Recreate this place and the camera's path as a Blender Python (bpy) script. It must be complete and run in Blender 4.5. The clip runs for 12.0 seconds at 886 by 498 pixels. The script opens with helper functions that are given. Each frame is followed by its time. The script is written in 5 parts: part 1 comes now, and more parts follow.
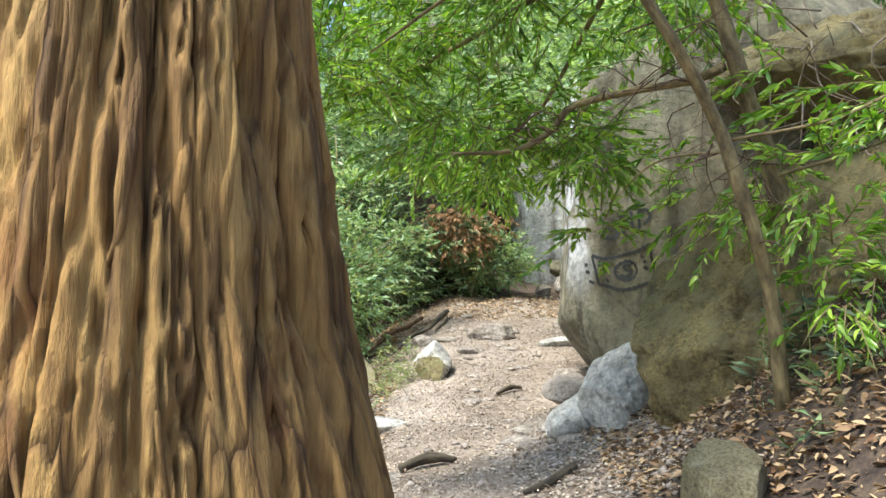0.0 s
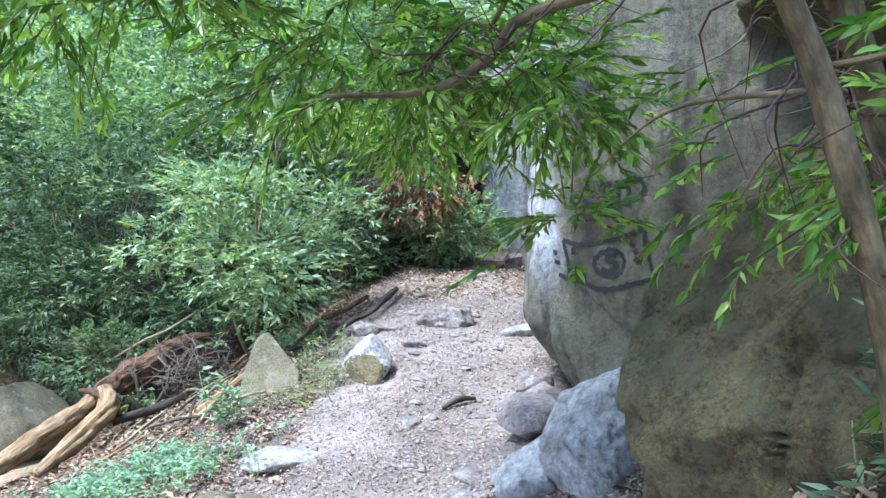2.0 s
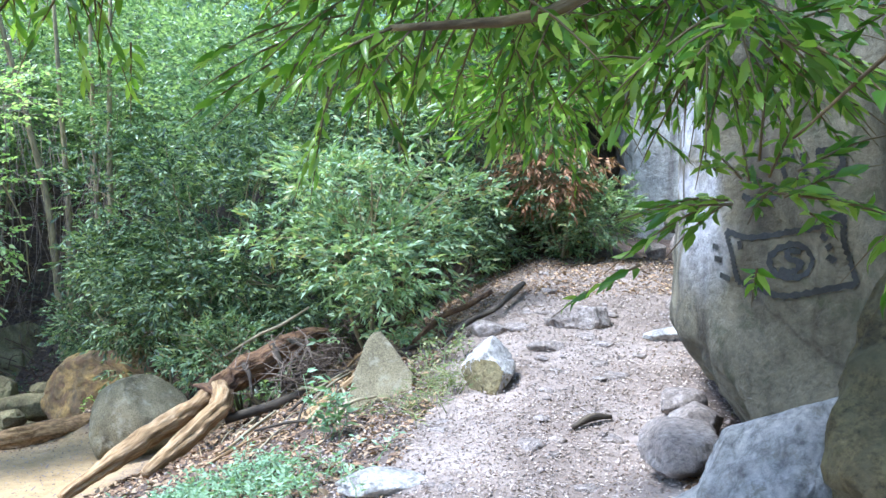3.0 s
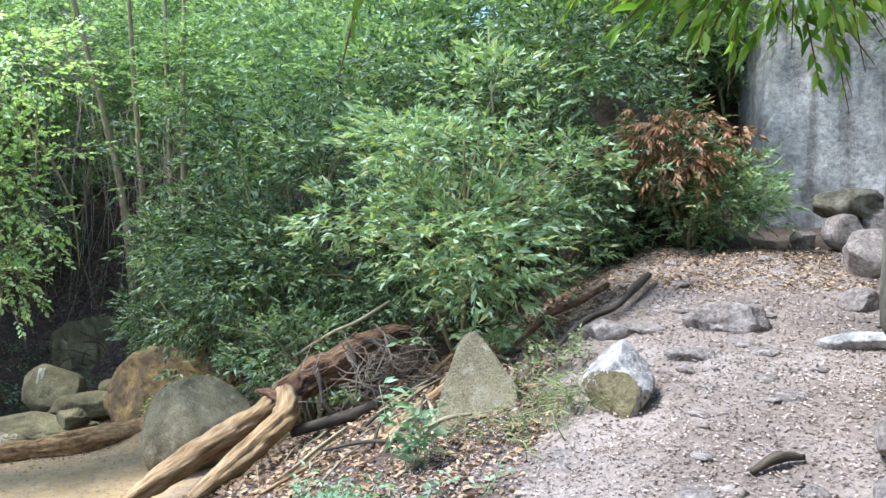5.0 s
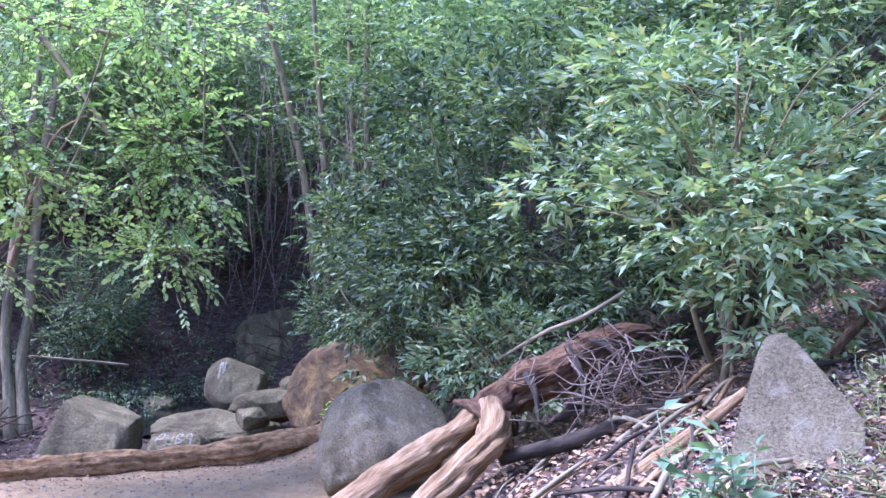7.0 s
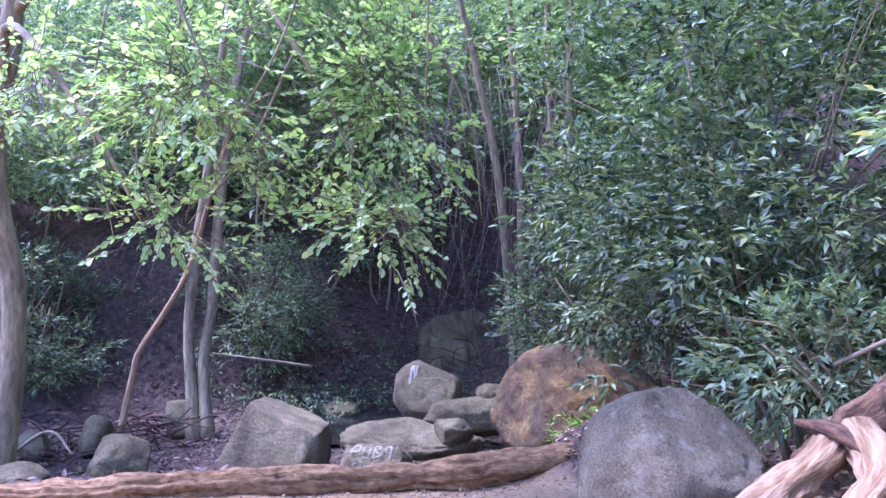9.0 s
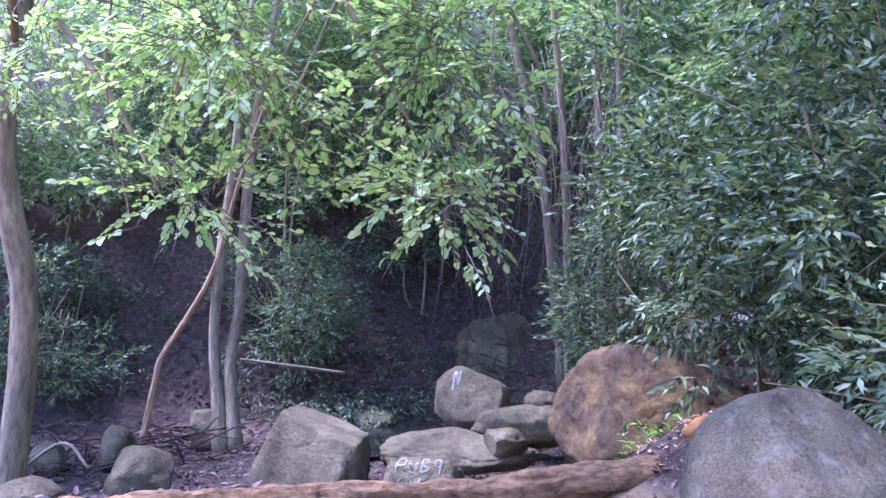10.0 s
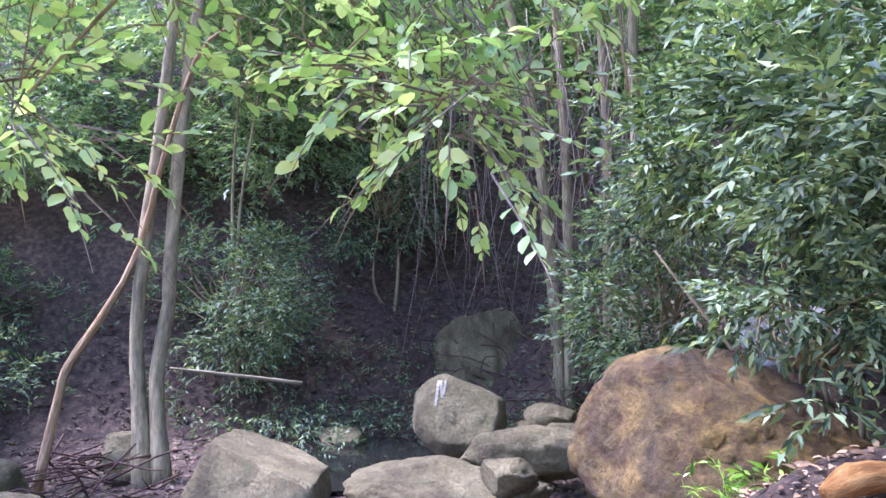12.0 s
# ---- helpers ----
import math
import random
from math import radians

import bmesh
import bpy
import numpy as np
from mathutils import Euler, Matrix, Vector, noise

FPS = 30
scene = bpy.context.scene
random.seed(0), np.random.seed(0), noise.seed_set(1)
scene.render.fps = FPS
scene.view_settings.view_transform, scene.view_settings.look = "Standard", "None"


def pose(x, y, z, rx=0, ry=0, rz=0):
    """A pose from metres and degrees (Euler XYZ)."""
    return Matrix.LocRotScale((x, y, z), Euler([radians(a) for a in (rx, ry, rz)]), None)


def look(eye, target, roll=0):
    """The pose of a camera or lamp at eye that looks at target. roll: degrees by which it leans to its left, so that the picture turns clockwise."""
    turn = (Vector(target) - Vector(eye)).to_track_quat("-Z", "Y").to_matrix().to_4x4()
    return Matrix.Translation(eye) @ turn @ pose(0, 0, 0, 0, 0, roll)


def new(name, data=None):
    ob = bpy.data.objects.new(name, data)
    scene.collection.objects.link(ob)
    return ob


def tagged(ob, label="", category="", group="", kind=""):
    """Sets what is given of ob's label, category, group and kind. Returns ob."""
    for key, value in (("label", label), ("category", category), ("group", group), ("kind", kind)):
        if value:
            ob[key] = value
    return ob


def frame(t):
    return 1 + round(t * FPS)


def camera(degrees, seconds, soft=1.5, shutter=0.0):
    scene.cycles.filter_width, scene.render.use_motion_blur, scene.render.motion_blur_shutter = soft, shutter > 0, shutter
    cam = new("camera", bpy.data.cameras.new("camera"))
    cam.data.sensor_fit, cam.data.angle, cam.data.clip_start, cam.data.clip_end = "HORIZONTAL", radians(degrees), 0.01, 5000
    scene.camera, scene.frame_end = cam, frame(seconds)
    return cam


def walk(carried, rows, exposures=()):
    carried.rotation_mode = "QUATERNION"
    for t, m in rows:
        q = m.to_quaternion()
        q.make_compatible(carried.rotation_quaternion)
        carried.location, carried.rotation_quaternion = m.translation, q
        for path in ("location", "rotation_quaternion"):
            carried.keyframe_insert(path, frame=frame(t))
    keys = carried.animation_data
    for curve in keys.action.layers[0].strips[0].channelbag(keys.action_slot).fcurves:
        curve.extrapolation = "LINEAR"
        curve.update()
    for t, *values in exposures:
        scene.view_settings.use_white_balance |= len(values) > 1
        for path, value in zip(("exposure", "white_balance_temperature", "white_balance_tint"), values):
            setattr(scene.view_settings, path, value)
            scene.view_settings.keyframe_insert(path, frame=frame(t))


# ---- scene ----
cam = camera(58.8, 12.0)
METRES, EYE, TILT, LEAN, TURN = 10.5, 1.5, 5.0, 0.0, 0.0
ROWS = [
    (0.0, 0.0, 0.0, 0.0, 0.0, 0.0, -0.0),
    (0.5, 0.0112, 0.0419, 0.0013, -0.34, -0.22, 0.03),
    (1.0, 0.0207, 0.0831, 0.0076, -0.69, -0.72, 0.08),
    (1.5, 0.0346, 0.1295, 0.0129, -1.19, -2.89, 0.06),
    (2.0, 0.0388, 0.173, 0.0191, -1.3, -3.69, -0.04),
    (2.5, 0.0492, 0.2155, 0.02, 1.86, -4.19, 0.12),
    (3.0, 0.0446, 0.2556, 0.0159, 8.53, -4.47, 0.52),
    (5.0, 0.0059, 0.3854, -0.0072, 14.66, -4.54, 0.78),
    (5.5, -0.0148, 0.4237, -0.0152, 19.56, -4.5, 1.07),
    (6.0, -0.042, 0.4589, -0.026, 25.08, -4.33, 1.41),
    (6.5, -0.0598, 0.4932, -0.0321, 26.44, -4.25, 1.58),
    (7.0, -0.0823, 0.5193, -0.0378, 27.34, -4.13, 1.64),
    (7.5, -0.1138, 0.544, -0.0448, 29.63, -3.99, 1.8),
    (9.5, -0.26, 0.6263, -0.0867, 39.66, -2.28, 2.65),
    (10.0, -0.2913, 0.6471, -0.096, 39.87, -1.89, 2.83),
    (10.5, -0.3229, 0.6709, -0.1021, 39.91, -1.82, 2.94),
    (11.0, -0.3575, 0.7008, -0.1082, 38.89, -1.91, 3.03),
    (11.5, -0.3822, 0.7404, -0.113, 37.97, -2.13, 3.1),
    (12.0, -0.4131, 0.7768, -0.1185, 37.62, -2.14, 3.08),
]
EXPOSURES = [(0.0, 1.85, 6400, 6), (0.5, 2.05, 5900, 7), (1.0, 2.2, 5450, 9), (2.0, 1.92, 4980, 13), (3.0, 1.98, 5050, 14), (5.0, 1.75, 5400, 14), (6.5, 1.85, 4720, 39), (9.5, 2.13, 4680, 58), (10.5, 2.22, 4680, 58), (12.0, 2.5, 5050, 44)]
walk(cam, [(t, pose(0, 0, EYE, TILT, LEAN, TURN) @ pose(METRES * x, METRES * y, METRES * z, 90 + pitch, roll, yaw)) for t, x, y, z, yaw, pitch, roll in ROWS], EXPOSURES)

# ---- world, sun ----
world = bpy.data.worlds.new("sky")
scene.world = world
world.use_nodes = True
wn = world.node_tree
sky = wn.nodes.new("ShaderNodeTexSky")
sky.sky_type = "NISHITA"
sky.sun_disc = False
sky.sun_elevation, sky.sun_rotation = radians(60), radians(-123)
wn.nodes["Background"].inputs["Strength"].default_value = 0.15
wn.links.new(sky.outputs["Color"], wn.nodes["Background"].inputs["Color"])
sun_data = bpy.data.lights.new("sun", "SUN")
sun_data.energy, sun_data.angle, sun_data.color = 2.5, radians(14), (1.0, 0.96, 0.90)
sun = new("sun", sun_data)
sun.matrix_world = look((-10, -6.5, 20), (0, 0, 0))


# ---- numeric helpers ----
def srgb(h):
    c = [int(h[i:i + 2], 16) / 255 for i in (0, 2, 4)]
    return tuple((v / 12.92 if v < 0.04045 else ((v + 0.055) / 1.055) ** 2.4) for v in c) + (1.0,)


def lattice(ix, iy, iz, seed):
    h = (ix * 374761393 + iy * 668265263 + iz * 1274126177 + seed * 974711) & 0x7FFFFFFF
    h = ((h ^ (h >> 13)) * 1103515245) & 0x7FFFFFFF
    return ((h ^ (h >> 16)) & 0xFFFF) / 65535.0


def vnoise(p, seed=0):
    """Smooth value noise, 0 to 1, at the rows of p."""
    p = np.asarray(p, float)
    f = np.floor(p)
    i = f.astype(np.int64)
    u = p - f
    u = u * u * (3 - 2 * u)
    total = 0
    for dx in (0, 1):
        for dy in (0, 1):
            for dz in (0, 1):
                w = (u[:, 0] if dx else 1 - u[:, 0]) * (u[:, 1] if dy else 1 - u[:, 1]) * (u[:, 2] if dz else 1 - u[:, 2])
                total = total + w * lattice(i[:, 0] + dx, i[:, 1] + dy, i[:, 2] + dz, seed)
    return total


def fbm(p, seed=0, octaves=4):
    p = np.asarray(p, float)
    total, amp, norm = 0, 1.0, 0.0
    for k in range(octaves):
        total = total + amp * (vnoise(p * 2 ** k, seed + 17 * k) - 0.5)
        norm += amp
        amp *= 0.5
    return total / norm


def smooth(a, b, v):
    t = np.clip((v - a) / (b - a), 0, 1)
    return t * t * (3 - 2 * t)


def rotation(n):
    """A matrix that turns z onto n."""
    return Vector(n).to_track_quat("Z", "Y").to_matrix()


# ---- materials ----
def material(name):
    m = bpy.data.materials.new(name)
    m.use_nodes = True
    return m, m.node_tree, m.node_tree.nodes["Principled BSDF"]


def add(nt, kind, **inputs):
    n = nt.nodes.new(kind)
    for k, v in inputs.items():
        n.inputs[k.replace("_", " ")].default_value = v
    return n


def ramp(nt, source, stops):
    r = nt.nodes.new("ShaderNodeValToRGB")
    el = r.color_ramp.elements
    while len(el) < len(stops):
        el.new(0.5)
    for e, (pos, col) in zip(el, stops):
        e.position, e.color = pos, col
    nt.links.new(source, r.inputs["Fac"])
    return r.outputs["Color"]


def mix(nt, fac, a, b, mode="MIX"):
    m = nt.nodes.new("ShaderNodeMix")
    m.data_type, m.blend_type = "RGBA", mode
    for sock, v in ((m.inputs[0], fac), (m.inputs[6], a), (m.inputs[7], b)):
        if isinstance(v, bpy.types.NodeSocket):
            nt.links.new(v, sock)
        else:
            sock.default_value = v
    return m.outputs[2]


def coords(nt, stretch=(1, 1, 1)):
    tc = nt.nodes.new("ShaderNodeTexCoord")
    mp = nt.nodes.new("ShaderNodeMapping")
    mp.inputs["Scale"].default_value = stretch
    nt.links.new(tc.outputs["Object"], mp.inputs["Vector"])
    return mp.outputs["Vector"]


def noise_tex(nt, vec, scale, detail=6, rough=0.6):
    n = add(nt, "ShaderNodeTexNoise", Scale=scale, Detail=detail, Roughness=rough)
    nt.links.new(vec, n.inputs["Vector"])
    return n.outputs["Fac"]


def bump(nt, bsdf, height, strength, distance):
    b = add(nt, "ShaderNodeBump", Strength=strength, Distance=distance)
    nt.links.new(height, b.inputs["Height"])
    nt.links.new(b.outputs["Normal"], bsdf.inputs["Normal"])


def rock_material(name, tones, big=2.0, fine=22.0, lichen=None, crack=0.2, lichen_at=0.62, streak=0.0, speckle=0.75, lit_broken_edge=None):
    m, nt, b = material(name)
    v = coords(nt)
    big_n = noise_tex(nt, v, big, 7, 0.65)
    fine_n = noise_tex(nt, v, fine, 8, 0.75)
    base = ramp(nt, big_n, [(0.3, tones[0]), (0.5, tones[1]), (0.7, tones[2])])
    speck = ramp(nt, fine_n, [(0.34, (0.25, 0.25, 0.25, 1)), (0.5, (1, 1, 1, 1)), (0.68, (1.7, 1.7, 1.7, 1))])
    col = mix(nt, speckle, base, speck, "MULTIPLY")
    if lichen:
        ln = noise_tex(nt, v, big * 3.1, 9, 0.7)
        fac = ramp(nt, ln, [(lichen_at - 0.06, (0, 0, 0, 1)), (lichen_at + 0.05, (0.8, 0.8, 0.8, 1))])
        col = mix(nt, fac, col, lichen)
    if streak:
        sn = noise_tex(nt, coords(nt, (3.2, 3.2, 0.35)), 1.0, 6, 0.65)
        col = mix(nt, streak, col, ramp(nt, sn, [(0.38, (0.4, 0.37, 0.33, 1)), (0.52, (1.05, 1.05, 1.0, 1)), (0.7, (1.35, 1.35, 1.28, 1))]), "MULTIPLY")
    vo = add(nt, "ShaderNodeTexVoronoi", Scale=big * 0.9)
    vo.feature = "DISTANCE_TO_EDGE"
    warp = nt.nodes.new("ShaderNodeMix")
    warp.data_type = "VECTOR"
    warp.inputs[0].default_value = 0.28
    nn = add(nt, "ShaderNodeTexNoise", Scale=big * 1.4, Detail=5.0)
    nt.links.new(v, nn.inputs["Vector"])
    nt.links.new(v, warp.inputs[4])
    nt.links.new(nn.outputs["Color"], warp.inputs[5])
    nt.links.new(warp.outputs[1], vo.inputs["Vector"])
    cr = ramp(nt, vo.outputs["Distance"], [(0.0, (0.25, 0.22, 0.2, 1)), (0.018, (1, 1, 1, 1))])
    col = mix(nt, crack, col, cr, "MULTIPLY")
    # Colour of a chipped edge with sky light put into it, laid on by mask.
    if lit_broken_edge:
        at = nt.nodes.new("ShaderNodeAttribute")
        at.attribute_name = "lit_broken_edge"
        col = mix(nt, at.outputs["Fac"], col, mix(nt, 0.7, lit_broken_edge, speck, "MULTIPLY"))
    nt.links.new(col, b.inputs["Base Color"])
    b.inputs["Roughness"].default_value = 0.88
    both = mix(nt, 0.5, big_n, fine_n)
    bump(nt, b, both, 1.0, 0.09)
    return m


def grain(nt, stretch):
    at = nt.nodes.new("ShaderNodeAttribute")
    at.attribute_name = "grain"
    mp = nt.nodes.new("ShaderNodeMapping")
    mp.inputs["Scale"].default_value = stretch
    nt.links.new(at.outputs["Vector"], mp.inputs["Vector"])
    return mp.outputs["Vector"]


def bark_material(name, tones, stretch=(9, 9, 1.2), strength=0.8, distance=0.02, own_grain=True, plates=False):
    m, nt, b = material(name)
    where = grain if own_grain else coords
    v = where(nt, stretch)
    n1 = noise_tex(nt, v, 1.6, 8, 0.65)
    n2 = noise_tex(nt, where(nt, (1, 1, 0.5)), 2.2, 4, 0.5)
    n3 = noise_tex(nt, where(nt, (60, 60, 14)), 1.0, 5, 0.7)
    col = ramp(nt, n1, [(0.3, tones[0]), (0.48, tones[1]), (0.68, tones[2])])
    col = mix(nt, 0.5, col, ramp(nt, n2, [(0.35, (0.6, 0.58, 0.55, 1)), (0.65, (1.25, 1.15, 1.05, 1))]), "MULTIPLY")
    col = mix(nt, 0.4, col, ramp(nt, n3, [(0.3, (0.5, 0.5, 0.5, 1)), (0.65, (1.3, 1.3, 1.3, 1))]), "MULTIPLY")
    height_ = mix(nt, 0.4, n1, n3)
    if plates:
        vo = add(nt, "ShaderNodeTexVoronoi", Scale=1.0, Randomness=1.0)
        vo.feature = "DISTANCE_TO_EDGE"
        wv = nt.nodes.new("ShaderNodeMix")
        wv.data_type = "VECTOR"
        wv.inputs[0].default_value = 0.45
        wn_ = add(nt, "ShaderNodeTexNoise", Scale=0.9, Detail=4.0)
        pv = where(nt, (8, 8, 0.8))
        nt.links.new(pv, wn_.inputs["Vector"])
        nt.links.new(pv, wv.inputs[4])
        nt.links.new(wn_.outputs["Color"], wv.inputs[5])
        nt.links.new(wv.outputs[1], vo.inputs["Vector"])
        fissure = ramp(nt, vo.outputs["Distance"], [(0.0, (0.0, 0.0, 0.0, 1)), (0.035, (0.55, 0.55, 0.55, 1)), (0.1, (1, 1, 1, 1))])
        col = mix(nt, 0.7, col, mix(nt, fissure, (0.2, 0.13, 0.08, 1), (1.06, 1.06, 1.05, 1)), "MULTIPLY")
        rust = noise_tex(nt, where(nt, (2.4, 2.4, 0.8)), 1.3, 4, 0.55)
        col = mix(nt, ramp(nt, rust, [(0.6, (0, 0, 0, 1)), (0.72, (0.32, 0.32, 0.32, 1))]), col, srgb("96582c"))
        fibre = noise_tex(nt, where(nt, (85, 85, 5)), 1.0, 4, 0.65)
        col = mix(nt, 0.35, col, ramp(nt, fibre, [(0.3, (0.6, 0.58, 0.55, 1)), (0.65, (1.2, 1.2, 1.2, 1))]), "MULTIPLY")
        height_ = mix(nt, 0.35, mix(nt, 0.35, height_, fibre), fissure)
    nt.links.new(col, b.inputs["Base Color"])
    b.inputs["Roughness"].default_value = 0.92
    bump(nt, b, height_, strength, distance)
    return m


def leaf_material(name, tones, rough=0.4, through_light=0.35, saturation=1.0):
    m, nt, b = material(name)
    geo = nt.nodes.new("ShaderNodeNewGeometry")
    col = ramp(nt, geo.outputs["Random Per Island"], [(i / (len(tones) - 1), c) for i, c in enumerate(tones)])
    n = noise_tex(nt, coords(nt), 1.1, 3, 0.5)
    col = mix(nt, 0.6, col, ramp(nt, n, [(0.35, (0.7, 0.75, 0.78, 1)), (0.65, (1.15, 1.12, 1.0, 1))]), "MULTIPLY")
    hs = add(nt, "ShaderNodeHueSaturation", Saturation=saturation)
    nt.links.new(col, hs.inputs["Color"])
    col = hs.outputs["Color"]
    nt.links.new(col, b.inputs["Base Color"])
    b.inputs["Roughness"].default_value = rough
    tr = nt.nodes.new("ShaderNodeBsdfTranslucent")
    nt.links.new(mix(nt, 1.0, col, (1.15, 1.25, 0.55, 1), "MULTIPLY"), tr.inputs["Color"])
    ms = nt.nodes.new("ShaderNodeMixShader")
    ms.inputs["Fac"].default_value = through_light
    nt.links.new(b.outputs["BSDF"], ms.inputs[1])
    nt.links.new(tr.outputs["BSDF"], ms.inputs[2])
    nt.links.new(ms.outputs["Shader"], nt.nodes["Material Output"].inputs["Surface"])
    return m


GRANITE = rock_material("granite", (srgb("70684a"), srgb("928864"), srgb("aea27c")), 2.4, 70, srgb("b6ae90"), 0.12, 0.6, 0.12, 0.8)
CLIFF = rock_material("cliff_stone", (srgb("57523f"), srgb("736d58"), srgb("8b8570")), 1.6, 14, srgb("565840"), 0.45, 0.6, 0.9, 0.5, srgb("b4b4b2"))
SLAB = rock_material("slab_stone", (srgb("544a2c"), srgb("7c6e44"), srgb("9c8c5a")), 2.0, 44, srgb("8a8058"), 0.3, 0.52, 0.6, 1.0)
BLUE = rock_material("pale_stone", (srgb("98948a"), srgb("bbb7ac"), srgb("d4d0c6")), 2.6, 18, srgb("8a8370"), 0.3, 0.62, 0.25)
TRAILSTONE = rock_material("trail_stone", (srgb("7d7264"), srgb("9c9082"), srgb("b7ada0")), 3.0, 26, srgb("8f8570"), 0.4, 0.66)
CREEKSTONE = rock_material("creek_stone", (srgb("5c5336"), srgb("7e734d"), srgb("9c9168")), 2.2, 34, srgb("74704a"), 0.3, 0.58, 0.5, 0.5)
ORANGE = rock_material("rusty_stone", (srgb("382f1c"), srgb("66542c"), srgb("967a3a")), 2.1, 14, srgb("513a22"), 0.3, 0.55)
FARWALL = rock_material("grey_wall_stone", (srgb("8e8c84"), srgb("acaaa2"), srgb("c6c4bc")), 1.3, 12, srgb("a5a199"), 0.2, 0.6, 0.7, 0.6)
BARK_BIG = bark_material("red_furrowed_bark", (srgb("583e1e"), srgb("846638"), srgb("a0824c")), (7, 7, 0.5), 1.0, 0.03, False, True)
BARK_GREY = bark_material("grey_bark", (srgb("5a523b"), srgb("8a805c"), srgb("a99e78")), (12, 12, 3), 0.6, 0.008)
BARK_BROWN = bark_material("brown_bark", (srgb("413823"), srgb("6c5f40"), srgb("94865e")), (14, 14, 5), 1.0, 0.02)
DEADWOOD = bark_material("dead_wood", (srgb("6a5236"), srgb("9e8256"), srgb("ccb288")), (26, 26, 2.0), 1.0, 0.04)
LOGBARK = bark_material("log_bark", (srgb("4e3c24"), srgb("917449"), srgb("bb9b68")), (15, 15, 8), 1.0, 0.05)
ROTTEN = bark_material("rotten_red_wood", (srgb("332519"), srgb("6c5136"), srgb("987a54")), (20, 20, 6), 1.0, 0.06)
ORANGEWOOD = bark_material("orange_rotten_wood", (srgb("6a441e"), srgb("b07c3c"), srgb("d8a860")), (16, 16, 3), 1.0, 0.03)
GREYWOOD = bark_material("weathered_stick", (srgb("5a523f"), srgb("8b8365"), srgb("aca484")), (25, 25, 5), 0.6, 0.005)
DARKWOOD = bark_material("dark_wood", (srgb("221e16"), srgb("3f382b"), srgb("5b523f")), (14, 14, 3), 0.8, 0.01)
VINE = bark_material("dry_vine", (srgb("463c30"), srgb("73675a"), srgb("92866f")), (30, 30, 4), 0.5, 0.004, False)
BRUSH = bark_material("dark_brushwood", (srgb("2c2019"), srgb("4c382b"), srgb("6b5240")), (30, 30, 4), 0.5, 0.004, False)
LEAF_BAY = leaf_material("bay_leaves", (srgb("466a20"), srgb("668f2c"), srgb("88ad3c"), srgb("b0cb5a"), srgb("58802c")), 0.3, 0.45)
LEAF_SAPLING = leaf_material("sapling_leaves", (srgb("4a6640"), srgb("6f9452"), srgb("92b06a"), srgb("aec78c"), srgb("5e804a"), srgb("aac490"), srgb("b8a848")), 0.5, 0.34, 0.8)
LEAF_THICKET = leaf_material("thicket_leaves", (srgb("22341e"), srgb("3a5632"), srgb("5e7c44"), srgb("98b070"), srgb("2e4a2e"), srgb("98a650")), 0.62, 0.28, 0.82)
LEAF_FAR = leaf_material("hillside_leaves", (srgb("4a6c44"), srgb("6c9054"), srgb("92b068"), srgb("b2c882"), srgb("587c56")), 0.36, 0.4, 0.78)
LEAF_ALDER = leaf_material("alder_leaves", (srgb("84b058"), srgb("a4c86c"), srgb("bcd884"), srgb("d0e0a0"), srgb("8cb868")), 0.4, 0.48, 0.85)
LEAF_DEAD = leaf_material("dead_red_leaves", (srgb("8a6444"), srgb("aa7a52"), srgb("c89a70"), srgb("84704c")), 0.7, 0.2)
LITTER = leaf_material("leaf_litter", (srgb("5a4531"), srgb("7d6245"), srgb("a08260"), srgb("c0a57e"), srgb("6b4a30")), 0.8, 0.05)
HERB = leaf_material("herb_leaves", (srgb("5c8a52"), srgb("7aa866"), srgb("93b97e"), srgb("6f9c5c")), 0.5, 0.35, 0.7)
GRIT = leaf_material("grit", (srgb("766a5e"), srgb("8c8074"), srgb("a0948a"), srgb("665c52"), srgb("94877a")), 0.9, 0.0)
PALE_LITTER = leaf_material("pale_litter", (srgb("6a5848"), srgb("8e7c6c"), srgb("a89888"), srgb("c0b2a2"), srgb("7a6656")), 0.85, 0.05)
LITTER_DARK = leaf_material("dark_litter", (srgb("2e241b"), srgb("47382a"), srgb("63503c"), srgb("87705a"), srgb("3a2a1e")), 0.7, 0.05)
DRYGRASS = leaf_material("dry_grass", (srgb("6e8440"), srgb("88985a"), srgb("a89c68"), srgb("648842")), 0.8, 0.3, 0.85)

m_paint, nt, b = material("black_spray_paint")
n = noise_tex(nt, coords(nt), 60, 6, 0.7)
nt.links.new(ramp(nt, n, [(0.35, srgb("20211f")), (0.7, srgb("3c3d36"))]), b.inputs["Base Color"])
b.inputs["Roughness"].default_value = 0.8
BLACKPAINT = m_paint
m_chalk, nt, b = material("white_paint")
n = noise_tex(nt, coords(nt), 45, 5, 0.7)
nt.links.new(ramp(nt, n, [(0.35, srgb("827e68")), (0.6, srgb("a49f88"))]), b.inputs["Base Color"])
b.inputs["Roughness"].default_value = 0.85
WHITEPAINT = m_chalk
m_water, nt, b = material("creek_water")
b.inputs["Base Color"].default_value = srgb("23241f")
b.inputs["Roughness"].default_value = 0.06
bump(nt, b, noise_tex(nt, coords(nt), 9, 3, 0.5), 0.25, 0.01)
WATER = m_water

